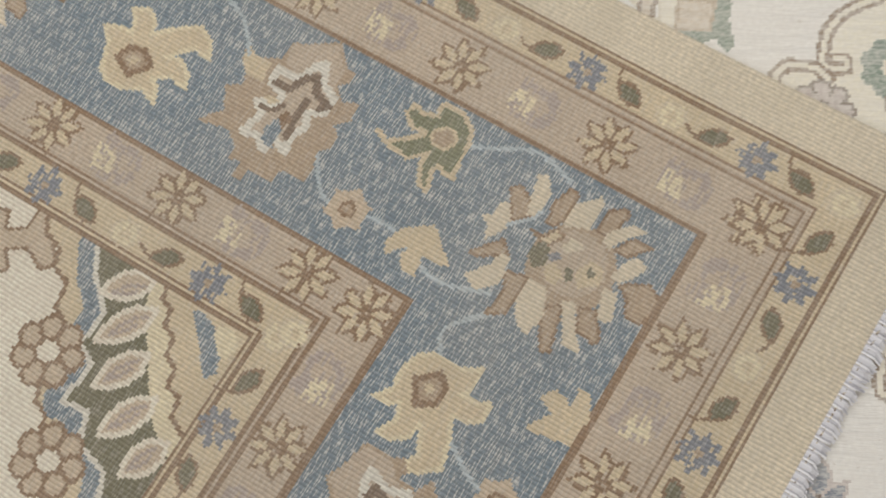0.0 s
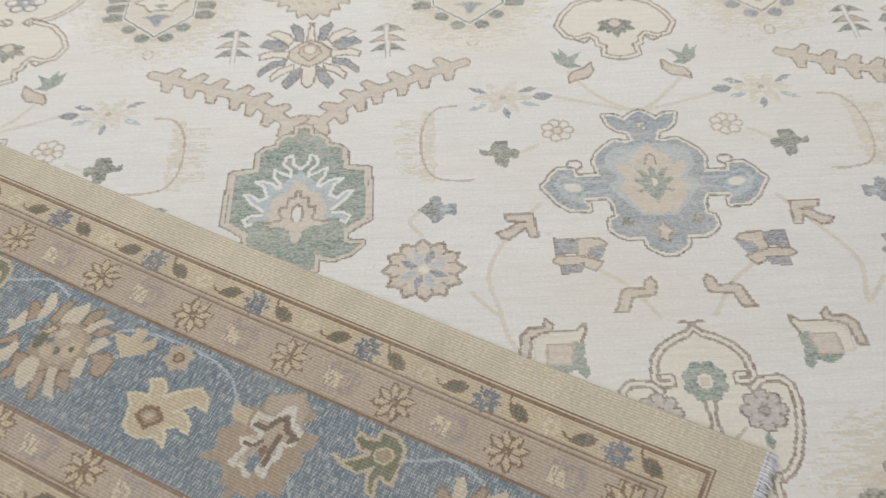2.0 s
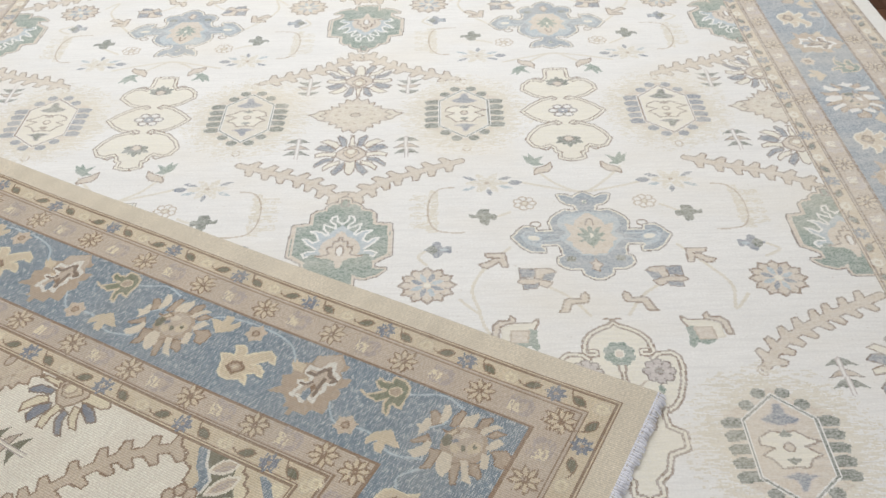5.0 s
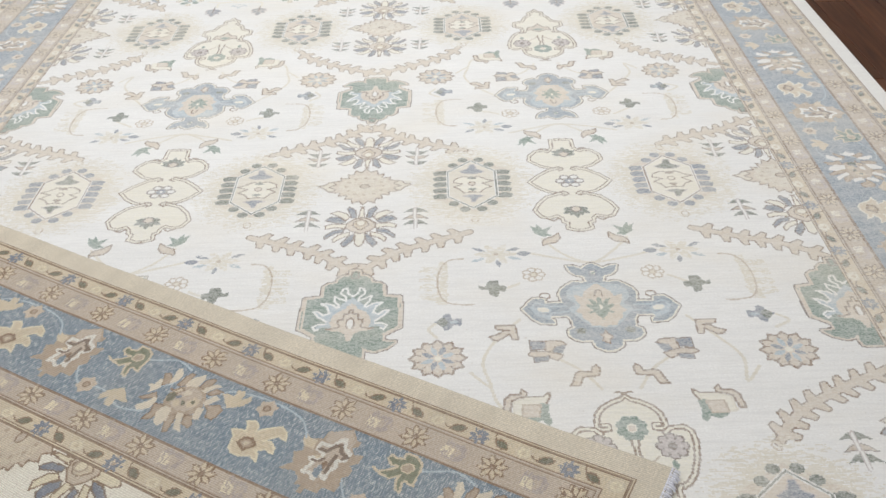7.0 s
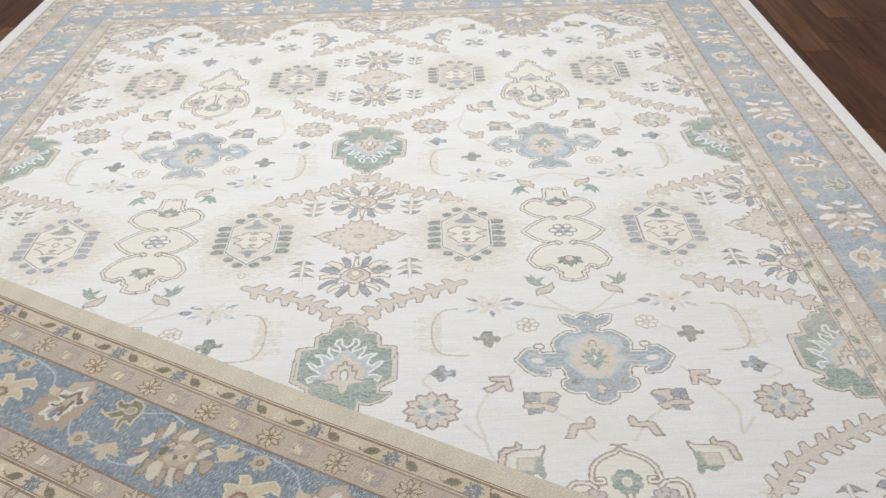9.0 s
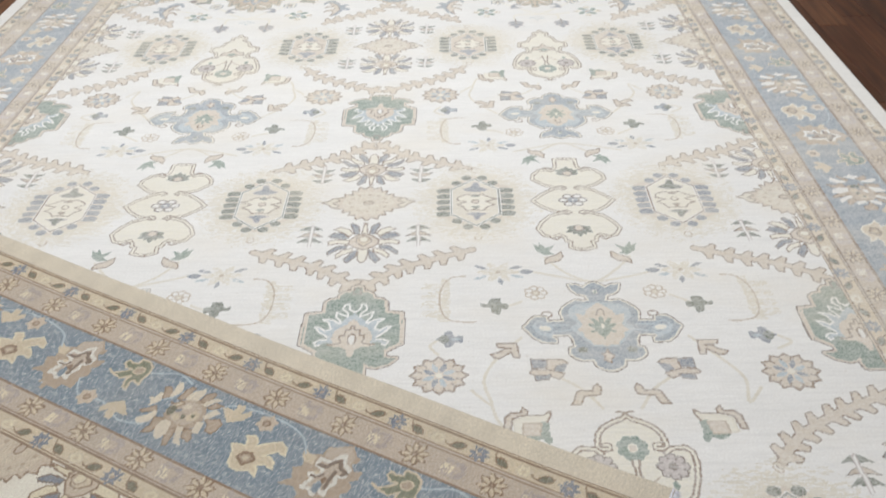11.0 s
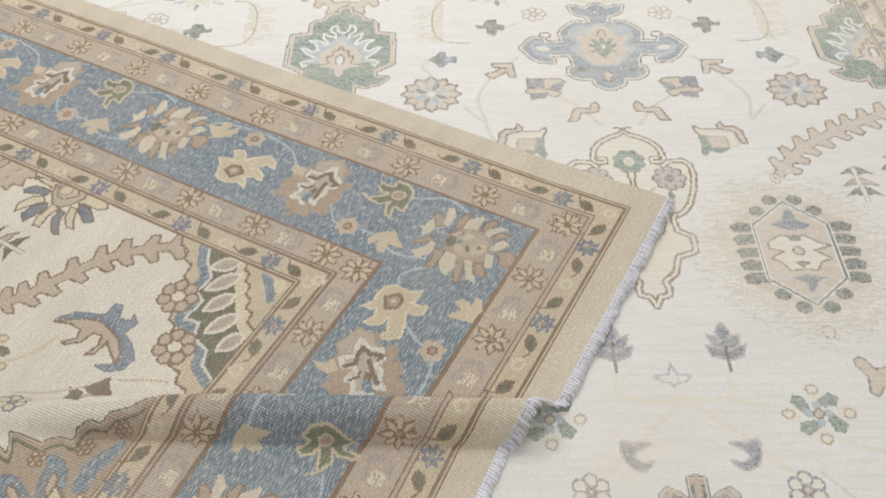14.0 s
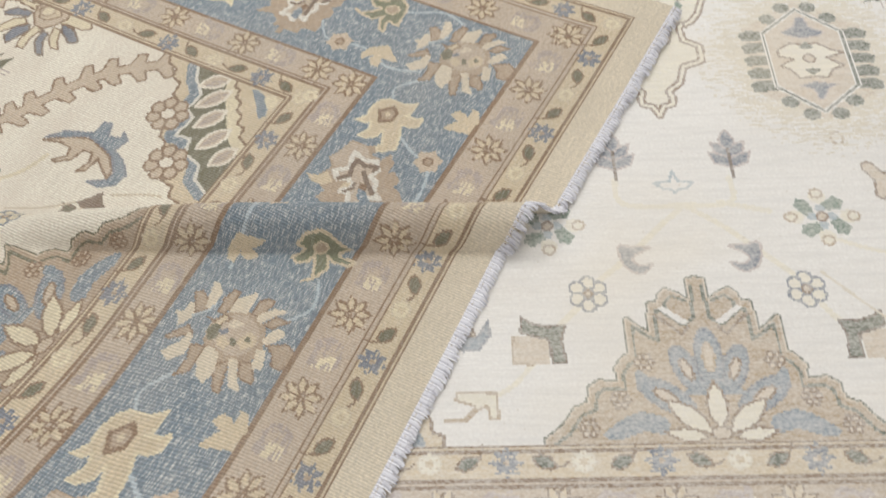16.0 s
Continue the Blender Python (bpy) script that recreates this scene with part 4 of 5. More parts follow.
for lx in (0.0, 1.285):
    quarters("lotus", "many-petalled lotus in slate and beige", lotus, lx, 1.400)
    quarters("lotus", "many-petalled lotus in slate and beige", lotus, lx, 0.565)
    quarters("lotus", "many-petalled lotus in slate and beige", lotus, lx, 0.185)
    quarters("diamond_flower", "serrated beige diamond flower", tile_flower, lx, MID)
    quarters("diamond_flower", "serrated beige diamond flower", tile_flower, lx, 0.375)
for py in (1.43, 0.55, 0.20):
    quarters("sprig", "dark green pine sprig", pine, 0.160, py)
    quarters("sprig", "dark green pine sprig", pine, 1.120, py)
quarters("leaf_bud", "green leaves with beige bud", leaf_bud, 0.531, 1.325)
quarters("leaf_bud", "green leaves with beige bud", lambda: flipped(leaf_bud), 0.748, 1.325)
quarters("leaf_tree", "slate leaf spray on a brown stem", tree_leaf, 0.553, 0.152)
quarters("leaf_tree", "slate leaf spray on a brown stem", tree_leaf, 0.755, 0.152)
quarters("small_cross", "pale blue outlined cross flower", small_cross, 0.650, 0.09)
quarters("corner_flower", "flower of four green leaves and cream petals", corner_flower, 0.884, 0.016)
quarters("corner_flower", "flower of four green leaves and cream petals", corner_flower, 0.428, 0.010)
quarters("moon_leaf", "slate crescent leaf", moon, 0.570, -0.055)
quarters("moon_leaf", "slate crescent leaf", lambda: flipped(moon), 0.742, -0.055)
quarters("small_flower", "small cream flower outlined in slate", five_flower, 0.484, -0.120)
quarters("small_flower", "small cream flower outlined in slate", five_flower, 0.828, -0.120)
quarters("bowl_flower", "beige and dark green bowl blossom", bowl, 0.401, -0.205)
quarters("bowl_flower", "beige and dark green bowl blossom", lambda: flipped(bowl), 0.905, -0.205)
quarters("arrow_leaf", "pale yellow arrow leaf", arrow_leaf, 0.300, -0.305)
quarters("end_palmette", "large tan stepped palmette with blue flames", end_palmette, 0.655, FN)
quarters("end_palmette", "large tan stepped palmette with blue flames", lambda: corner_piece(), -FX, FN)
quarters("rosette", "pink-beige rosette on the corner piece", pink_flower, -FX + 0.122, FN + 0.172)
quarters("rosette", "pink-beige rosette on the corner piece", pink_flower, -FX + 0.215, FN + 0.103)
quarters("claw_leaf", "blue feathered claw with beige fingers", corner_claw, -FX, FN)
quarters("claw_leaf", "blue feathered claw with beige fingers", end_claw, -0.014, FN)
quarters("end_palmette", "stepped green and gold palmette in the middle of the end", end_filler, -0.014, FN, scale=0.8)
quarters("rosette", "pink-beige rosette on the end palmette", pink_flower, -0.112, FN + 0.138)
quarters("rosette", "pink-beige rosette on the end palmette", pink_flower, -0.186, FN + 0.082)
quarters("small_leaf", "small dark lozenge leaf on a vine", lozenge, -0.957, -0.202)


colours[in_border], owner[in_border] = band_colours[in_border], band_owner[in_border]
pen["group"] = "main_border"


# ---- motifs of the border ----
def star():
    for i in range(8):
        a = 45 * i + 22.5
        faded("brown", leaf(0.001 * math.cos(radians(a)), 0.001 * math.sin(radians(a)), 0.035, 0.019, a), 0.8)
    for i in range(8):
        a = 45 * i + 22.5
        fill("gold", leaf(0.007 * math.cos(radians(a)), 0.007 * math.sin(radians(a)), 0.024, 0.0095, a))


def pale_flower():
    faded("lilac", loop([(-0.03, 0.008), (-0.016, 0.024), (0.004, 0.02), (0.02, 0.028), (0.028, 0.006), (0.022, -0.018), (0.0, -0.024), (-0.024, -0.018)], 3), 0.7)
    faded("taupe", oval(-0.002, 0.0, 0.016, 0.013, 8), 0.8)
    faded("cream", [(0.0, 0.006), (0.028, 0.012), (0.024, -0.018), (-0.002, -0.016)], 0.65)
    stroke("lilac", curve([(-0.024, 0.012), (-0.008, 0.02), (0.006, 0.014)], 4), 0.004)


def blue_daisy():
    for i in range(8):
        a = 45 * i
        faded("slate", leaf(0.003 * math.cos(radians(a)), 0.003 * math.sin(radians(a)), 0.022, 0.011, a), 0.85)
    fill("tan", oval(0, 0, 0.005, 0.005, 6))


def guard_leaf():
    shape("forest", leaf(-0.019, 0, 0.038, 0.02, 0), "brown", 0.0035)
    stroke("brown", [(0.016, 0.0), (0.026, 0.006), (0.03, 0.014)], 0.0035)


def pale_daisy():
    for i in range(6):
        a = 60 * i
        fill("cream", oval(0.011 * math.cos(radians(a)), 0.011 * math.sin(radians(a)), 0.006, 0.006, 6))
    stroke("haze", oval(0, 0, 0.017, 0.015, 8), 0.003, True)


def big_rosette():
    """A ring of blunt cream and tan petals round a mottled heart, with a blue notch."""
    fill("tan", oval(0.004, -0.004, 0.05, 0.048, 16))
    shape("tan", [(-0.043, 0.096), (-0.05, 0.086), (-0.038, 0.069), (-0.023, 0.063), (-0.011, 0.077)], "brown", 0.003)
    shape("tan", [(-0.026, 0.045), (-0.054, 0.047), (-0.072, 0.041), (-0.071, 0.03), (-0.039, 0.028), (-0.028, 0.035)], "brown", 0.003)
    shape("tan", [(-0.045, -0.006), (-0.07, -0.005), (-0.082, -0.019), (-0.079, -0.027), (-0.055, -0.024), (-0.044, -0.017)], "brown", 0.003)
    shape("tan", [(-0.035, -0.032), (-0.056, -0.043), (-0.058, -0.066), (-0.037, -0.048)], "brown", 0.003)
    shape("tan", [(-0.006, -0.055), (-0.022, -0.083), (-0.013, -0.098), (0.007, -0.099), (0.021, -0.094), (0.02, -0.077), (0.003, -0.07)], "brown", 0.003)
    shape("tan", [(0.036, -0.033), (0.03, -0.049), (0.054, -0.067), (0.062, -0.065), (0.058, -0.042)], "brown", 0.003)
    shape("tan", [(0.057, 0.002), (0.042, -0.016), (0.054, -0.02), (0.093, -0.03), (0.095, -0.021)], "brown", 0.003)
    shape("tan", [(0.04, 0.053), (0.034, 0.029), (0.062, 0.029), (0.079, 0.029), (0.09, 0.047), (0.063, 0.043)], "brown", 0.003)
    shape("tan", [(0.041, 0.097), (0.012, 0.073), (0.023, 0.06), (0.043, 0.089)], "brown", 0.003)
    shape("sand", [(-0.026, 0.065), (-0.07, 0.077), (-0.071, 0.069), (-0.056, 0.056), (-0.029, 0.056)], "sand", 0.004)
    shape("sand", [(-0.037, 0.027), (-0.059, 0.026), (-0.075, 0.011), (-0.081, 0.008), (-0.073, 0.002), (-0.042, 0.002), (-0.035, 0.023)], "sand", 0.004)
    shape("sand", [(-0.034, -0.019), (-0.05, -0.02), (-0.069, -0.036), (-0.07, -0.051), (-0.056, -0.037), (-0.034, -0.024)], "sand", 0.004)
    shape("sand", [(-0.011, -0.046), (-0.027, -0.05), (-0.039, -0.057), (-0.036, -0.07), (-0.021, -0.063), (-0.008, -0.054)], "sand", 0.004)
    shape("sand", [(0.031, -0.053), (0.007, -0.046), (0.004, -0.057), (0.033, -0.067), (0.035, -0.055)], "sand", 0.004)
    shape("sand", [(0.039, -0.016), (0.036, -0.026), (0.062, -0.041), (0.078, -0.055), (0.078, -0.039)], "sand", 0.004)
    shape("sand", [(0.061, 0.027), (0.035, 0.025), (0.035, 0.007), (0.067, -0.004), (0.087, 0.001), (0.081, 0.014)], "sand", 0.004)
    shape("sand", [(0.064, 0.086), (0.042, 0.069), (0.026, 0.065), (0.028, 0.057), (0.055, 0.054), (0.072, 0.071)], "sand", 0.004)
    shape("sand", [(-0.001, 0.105), (-0.005, 0.094), (-0.023, 0.094), (-0.023, 0.087), (-0.004, 0.076), (0.019, 0.09), (0.007, 0.092)], "sand", 0.004)
    shape("taupe", oval(-0.002, -0.004, 0.038, 0.039, 12, -2.10), "tan", 0.004)
    fill("blue", [(-0.002, 0.076), (-0.016, 0.066), (-0.027, 0.055), (-0.013, 0.042), (0.001, 0.045), (0.018, 0.046), (0.027, 0.054), (0.013, 0.067)])
    stroke("sky", [(-0.005, 0.077), (-0.025, 0.058), (-0.037, 0.054)], 0.004)
    shape("gold", [(-0.012, 0.053), (-0.013, 0.037), (-0.027, 0.031), (-0.023, 0.019), (-0.005, 0.03)], "brown", 0.003)
    fill("forest", [(0.007, 0.045), (-0.008, 0.037), (-0.005, 0.025), (0.015, 0.022), (0.024, 0.032)])
    shape("sand", [(-0.009, 0.018), (-0.026, 0.014), (-0.028, -0.002), (-0.02, -0.007), (-0.007, 0.006)], "taupe", 0.003)
    fill("forest", [(0.004, 0.003), (0.005, -0.008), (0.017, -0.011), (0.018, -0.004)])
    fill("slate", [(0.003, 0.027), (-0.007, 0.016), (-0.001, 0.009), (0.007, 0.018)])
    fill("gold", [(0.014, 0.021), (0.006, 0.012), (0.016, -0.001), (0.028, 0.002), (0.026, 0.016)])
    fill("gold", [(0.007, -0.009), (-0.016, -0.019), (-0.012, -0.035), (0.005, -0.038), (0.018, -0.022)])
    fill("forest", [(-0.001, -0.018), (-0.008, -0.022), (-0.003, -0.03), (0.005, -0.026)])


def big_palmette():
    fill("tan", [(-0.056, 0.079), (-0.047, 0.061), (-0.058, 0.035), (-0.081, 0.036), (-0.087, 0.021), (-0.108, -0.011), (-0.085, -0.033), (-0.084, -0.045), (-0.071, -0.046), (-0.063, -0.036), (-0.048, -0.05), (-0.056, -0.07), (-0.043, -0.068), (-0.033, -0.071), (-0.017, -0.056), (-0.016, -0.067), (0.005, -0.07), (0.016, -0.059), (0.031, -0.065), (0.05, -0.067), (0.052, -0.054), (0.05, -0.038), (0.068, -0.036), (0.069, -0.018), (0.069, -0.006), (0.084, -0.006), (0.083, 0.006), (0.065, 0.007), (0.07, 0.022), (0.057, 0.02), (0.041, 0.038), (0.049, 0.075), (0.034, 0.066), (0.025, 0.057), (-0.001, 0.072), (-0.011, 0.056), (-0.024, 0.061), (-0.039, 0.075)])
    fill("gold", [(-0.056, 0.079), (-0.047, 0.061), (-0.049, 0.044), (-0.024, 0.039), (-0.024, 0.061), (-0.036, 0.073)])
    fill("taupe", [(-0.079, 0.034), (-0.103, -0.01), (-0.081, -0.032), (-0.062, -0.033), (-0.046, -0.04), (-0.077, -0.005), (-0.049, 0.006), (-0.056, 0.03)])
    shape("taupe", [(-0.029, 0.03), (-0.048, 0.032), (-0.047, 0.005), (-0.067, -0.001), (-0.077, -0.011), (-0.055, -0.021), (-0.047, -0.041), (-0.027, -0.04), (-0.018, -0.025), (-0.003, -0.032), (0.017, -0.024), (0.033, -0.03), (0.024, -0.007), (0.042, -0.007), (0.032, 0.007), (0.034, 0.025), (0.006, 0.018), (-0.002, 0.031), (-0.01, 0.01), (-0.024, 0.012)], "white", 0.009)
    stroke("umber", [(-0.03, 0.027), (-0.03, 0.009), (-0.053, -0.002), (-0.059, -0.011), (-0.043, -0.02), (-0.035, -0.04), (-0.029, -0.033)], 0.009)
    stroke("umber", [(-0.029, -0.016), (-0.002, -0.017), (0.018, -0.021)], 0.009)
    stroke("umber", [(0.001, 0.025), (-0.002, 0.008), (-0.012, 0.004)], 0.006)
    fill("blue", [(0.019, 0.006), (0, 0), (0.009, -0.01), (0.036, -0.014), (0.034, 0.001)])
    fill("gold", [(-0.008, 0.03), (-0.016, 0.022), (-0.016, 0.008), (-0.007, 0.014)])
    fill("brown", [(0.001, 0.002), (-0.011, -0.006), (-0.001, -0.015), (0.012, -0.011)])


def blossom():
    shape("gold", [(0.033, 0.044), (0.017, 0.03), (-0.008, 0.033), (-0.026, 0.027), (-0.036, 0.013), (-0.037, -0.021), (-0.047, -0.038), (-0.023, -0.039), (-0.013, -0.032), (-0.015, -0.054), (-0.021, -0.063), (-0.002, -0.066), (0.009, -0.052), (0.009, -0.036), (0.033, -0.047), (0.061, -0.055), (0.077, -0.038), (0.08, -0.017), (0.061, -0.028), (0.032, -0.013), (0.05, -0.011), (0.062, 0.005), (0.063, 0.021), (0.043, 0.01), (0.023, 0.016), (0.031, 0.024)], "cream", 0.005)
    shape("tan", [(-0.004, 0.016), (-0.022, -0.003), (-0.01, -0.017), (0.008, -0.015), (0.018, 0.002)], "brown", 0.007)
    fill("gold", [(-0.004, 0.005), (-0.01, -0.002), (-0.002, -0.009), (0.005, -0.003)])


def green_flower():
    shape("green", [(0.021, 0.063), (0.029, 0.049), (0.014, 0.03), (-0.002, 0.015), (0, 0.032), (-0.011, 0.046), (-0.024, 0.044), (-0.02, 0.03), (-0.025, 0.015), (-0.04, 0.017), (-0.042, -0.006), (-0.03, -0.025), (-0.011, -0.032), (0.018, -0.033), (0.03, -0.037), (0.025, -0.016), (0.031, -0.012), (0.055, -0.021), (0.052, -0.008), (0.028, 0.003), (0.016, 0.001), (0.033, 0.018), (0.031, 0.041)], "gold", 0.0055)
    shape("tan", oval(-0.006, -0.004, 0.014, 0.012, 12, -2.10), "gold", 0.004)


def small_bloom():
    pts = []
    for i in range(12):
        a = 2 * math.pi * i / 12
        r = 0.027 if i % 2 == 0 else 0.02
        pts.append((r * math.cos(a), r * math.sin(a)))
    fill("beige", pts)
    shape("tan", oval(0, 0, 0.008, 0.008, 8), "brown", 0.004)


def tulip():
    fill("gold", [(0.031, 0.024), (0.019, 0.021), (0.005, 0.009), (-0.003, 0.024), (-0.006, 0.029), (-0.02, 0.018), (-0.018, 0.003), (-0.009, -0.004), (-0.034, -0.001), (-0.032, -0.015), (-0.012, -0.026), (0.023, -0.024), (0.027, 0)])


def tendril(pts):
    line = curve(pts, 6)
    return lambda: stroke("sky", line, 0.0048)


def border_run(put, total, period):
    """One side of the main border from the near corner rosette on: put(name, label, draw, along, across, turn)."""
    n = int(total / period) + 1
    for k in range(n):
        s = 0.30 + k * period
        if k:
            put("border_rosette", "large cream and tan petalled rosette", big_rosette, s, 0.290, 0)
        for name, label, draw, ds, across, turn in (
                ("tendril", "pale blue tendril", tendril([(0.05, 0.08), (0.10, 0.09), (0.16, 0.062), (0.22, 0.06)]), 0, 0.290, 0),
                ("tendril", "pale blue tendril", tendril([(0.06, -0.07), (0.12, -0.085), (0.19, -0.06), (0.26, -0.07), (0.30, -0.03)]), 0, 0.290, 0),
                ("tulip", "cream tulip bloom", tulip, 0.150, 0.357, -130),
                ("border_flower", "green winged flower with gold outline", green_flower, 0.196, 0.242, 0),
                ("small_bloom", "small beige bloom", small_bloom, 0.237, 0.356, 0),
                ("border_palmette", "serrated tan palmette with white-edged heart", big_palmette, 0.360, 0.303, 0),
                ("tendril", "pale blue tendril", tendril([(0.43, 0.03), (0.47, 0.07), (0.56, 0.085), (0.66, 0.07), (0.70, 0.03)]), 0, 0.290, 0),
                ("blossom", "cream claw-petalled blossom", blossom, 0.535, 0.330, -110),
                ("small_bloom", "small beige bloom", small_bloom, 0.56, 0.228, 0),
                ("tulip", "cream tulip bloom", tulip, 0.64, 0.235, 50)):
            if s + ds < total:
                put(name, label, draw, s + ds, across, turn)


def on_left(name, label, draw, s, a, turn):
    place(name, label, draw, -HALF + a, NEAR + s, turn=turn)


def on_right(name, label, draw, s, a, turn):
    place(name, label, draw, HALF - a, NEAR + s, turn=turn, fx=-1)


def end_run(y, f):
    """The main border of one end, from its left corner rosette on."""
    k = 0
    while k < 4:
        for name, label, draw, ds, across, turn in (
                ("tendril", "pale blue tendril", tendril([(0.08, 0.04), (0.12, 0.075), (0.15, 0.06)]), 0, 0.290, 0),
                ("tendril", "pale blue tendril", tendril([(0.20, 0.03), (0.235, -0.02), (0.26, -0.07), (0.33, -0.085), (0.40, -0.06)]), 0, 0.290, 0),
                ("tendril", "pale blue tendril", tendril([(0.42, 0.02), (0.48, 0.075), (0.56, 0.085), (0.66, 0.07)]), 0, 0.290, 0),
                ("tendril", "pale blue tendril", tendril([(0.62, -0.07), (0.67, -0.085), (0.72, -0.05)]), 0, 0.290, 0),
                ("border_rosette", "large cream and tan petalled rosette", big_rosette, 0, 0.290, 0),
                ("blossom", "cream claw-petalled blossom", blossom, 0.184, 0.344, 0),
                ("tulip", "cream tulip bloom", tulip, 0.137, 0.220, 0),
                ("small_bloom", "small beige bloom", small_bloom, 0.245, 0.230, 0),
                ("border_palmette", "serrated tan palmette with white-edged heart", big_palmette, 0.346, 0.305, -42),
                ("small_bloom", "small beige bloom", small_bloom, 0.50, 0.350, 0),
                ("border_flower", "green winged flower with gold outline", green_flower, 0.565, 0.245, -70),
                ("tulip", "cream tulip bloom", tulip, 0.615, 0.355, -180)):
            if k or name != "border_rosette":
                place(name, label, draw, -HALF + 0.295 + k * 0.765 + ds, y + f * across * (END_STRETCH if f > 0 else 1), turn=turn, fy=f)
        k += 1


def swap(put):
    """Tendrils are drawn along the x axis; on the long sides they run along y."""
    def inner(name, label, draw, s, a, turn):
        put(name, label, draw, s, a, turn + (90 if name == "tendril" else 0))
    return inner


border_run(swap(on_left), FAR - NEAR - 0.35, 0.745)
border_run(swap(on_right), FAR - NEAR - 0.35, 0.745)
end_run(NEAR, 1)
end_run(FAR, -1)
for sx, sy in ((-1, -1), (1, -1), (-1, 1), (1, 1)):
    place("border_rosette", "large cream and tan petalled rosette in the border's corner", big_rosette, sx * (HALF - 0.290), NEAR + 0.305 if sy < 0 else FAR - 0.295)


def along_band(e, spacing, draws, first=(0.0, 0.0)):
    """Motifs at even steps along the four sides of a band whose middle lies e from the edge; spacing and first: ends, long sides."""
    for horizontal, length in ((True, 2 * HALF - 2 * e), (False, FAR - NEAR - 2 * e)):
        n = round(length / spacing[not horizontal] / len(draws)) * len(draws)
        step = length / n
        for i in range(n):
            s = e + i * step + first[not horizontal]
            name, label, draw, turn = draws[i % len(draws)]
            flip = -1 if (i // 2) % 2 else 1
            if horizontal:
                for y in (NEAR + e * END_STRETCH, FAR - e):
                    place(name, label, draw, -HALF + s, y, turn=turn * flip)
            else:
                for x, f in ((-HALF + e, 1), (HALF - e, -1)):
                    place(name if NEAR + s < 1.4 else name + "_far", label, draw, x, NEAR + s, turn=90 + turn * flip, fx=f)


STAR = ("star", "eight-petalled golden star flower", star, 0.0)
PALE = ("pale_flower", "faded lilac and ivory flower", pale_flower, 0.0)
pen["group"] = "outer_stripe"
along_band(0.154, (0.0795, 0.0915), [STAR, PALE])
pen["group"] = "inner_stripe"
along_band(0.437, (0.0835, 0.0835), [STAR, PALE], (0.006, 0.097))
LEAF = ("guard_leaf", "small dark green leaf", guard_leaf, 25.0)
GUARD = [("pale_daisy", "small pale daisy", pale_daisy, 0.0), LEAF, ("daisy", "small slate daisy", blue_daisy, 0.0), LEAF]
pen["group"] = "outer_guard"
along_band(0.091, (0.05, 0.0513), GUARD)
pen["group"] = "inner_guard"
along_band(0.4985, (0.0537, 0.0545), GUARD, (0.012, 0.012))
# a row of dark stitches beside the fringe
pen["group"] = "outer_band"
start("stitching", "row of small dark stitches along the fringe")
for j in (0,):
    colours[j, j::2] = K["umber"]
    owner[j, j::2] = pen["id"]


# ---- the rug's surface: flat on the floor, its near corner turned over ----
TIP = Vector((0.712, 0.500))
SIDE = Vector((-0.885, 0.465)).normalized()
R_FOLD = 0.012
CORNER = Vector((-HALF, NEAR))
fold_n = (TIP - CORNER).normalized()
TWIST = math.atan2(SIDE.y, SIDE.x) - math.atan2(1 - 2 * fold_n.y * fold_n.y, -2 * fold_n.x * fold_n.y)
fold_m = (TIP + CORNER) / 2 + fold_n * (math.pi * R_FOLD / 2)
PROFILE_F = (0.0, 0.18, 0.38, 0.5, 0.57, 0.7, 0.82, 0.92, 1.0)
PROFILE_Y = (0.0, 0.012, 0.018, 0.025, 0.034, 0.056, 0.072, 0.080, 0.085)
PROFILE_Z = (0.0, 0.2, 0.75, 0.97, 1.0, 0.82, 0.46, 0.12, 0.0)
fine_f = np.linspace(0, 1, 101)
smooth_k = np.hanning(13) / np.hanning(13).sum()


def smooth_profile(v):
    line = np.interp(fine_f, PROFILE_F, v)
    return np.convolve(np.pad(line, 6, mode="reflect", reflect_type="odd"), smooth_k, "valid")


fine_y, fine_z = smooth_profile(PROFILE_Y), smooth_profile(PROFILE_Z)


def smoothstep(v, lo, hi):
    t = np.clip((v - lo) / (hi - lo), 0, 1)
    return t * t * (3 - 2 * t)


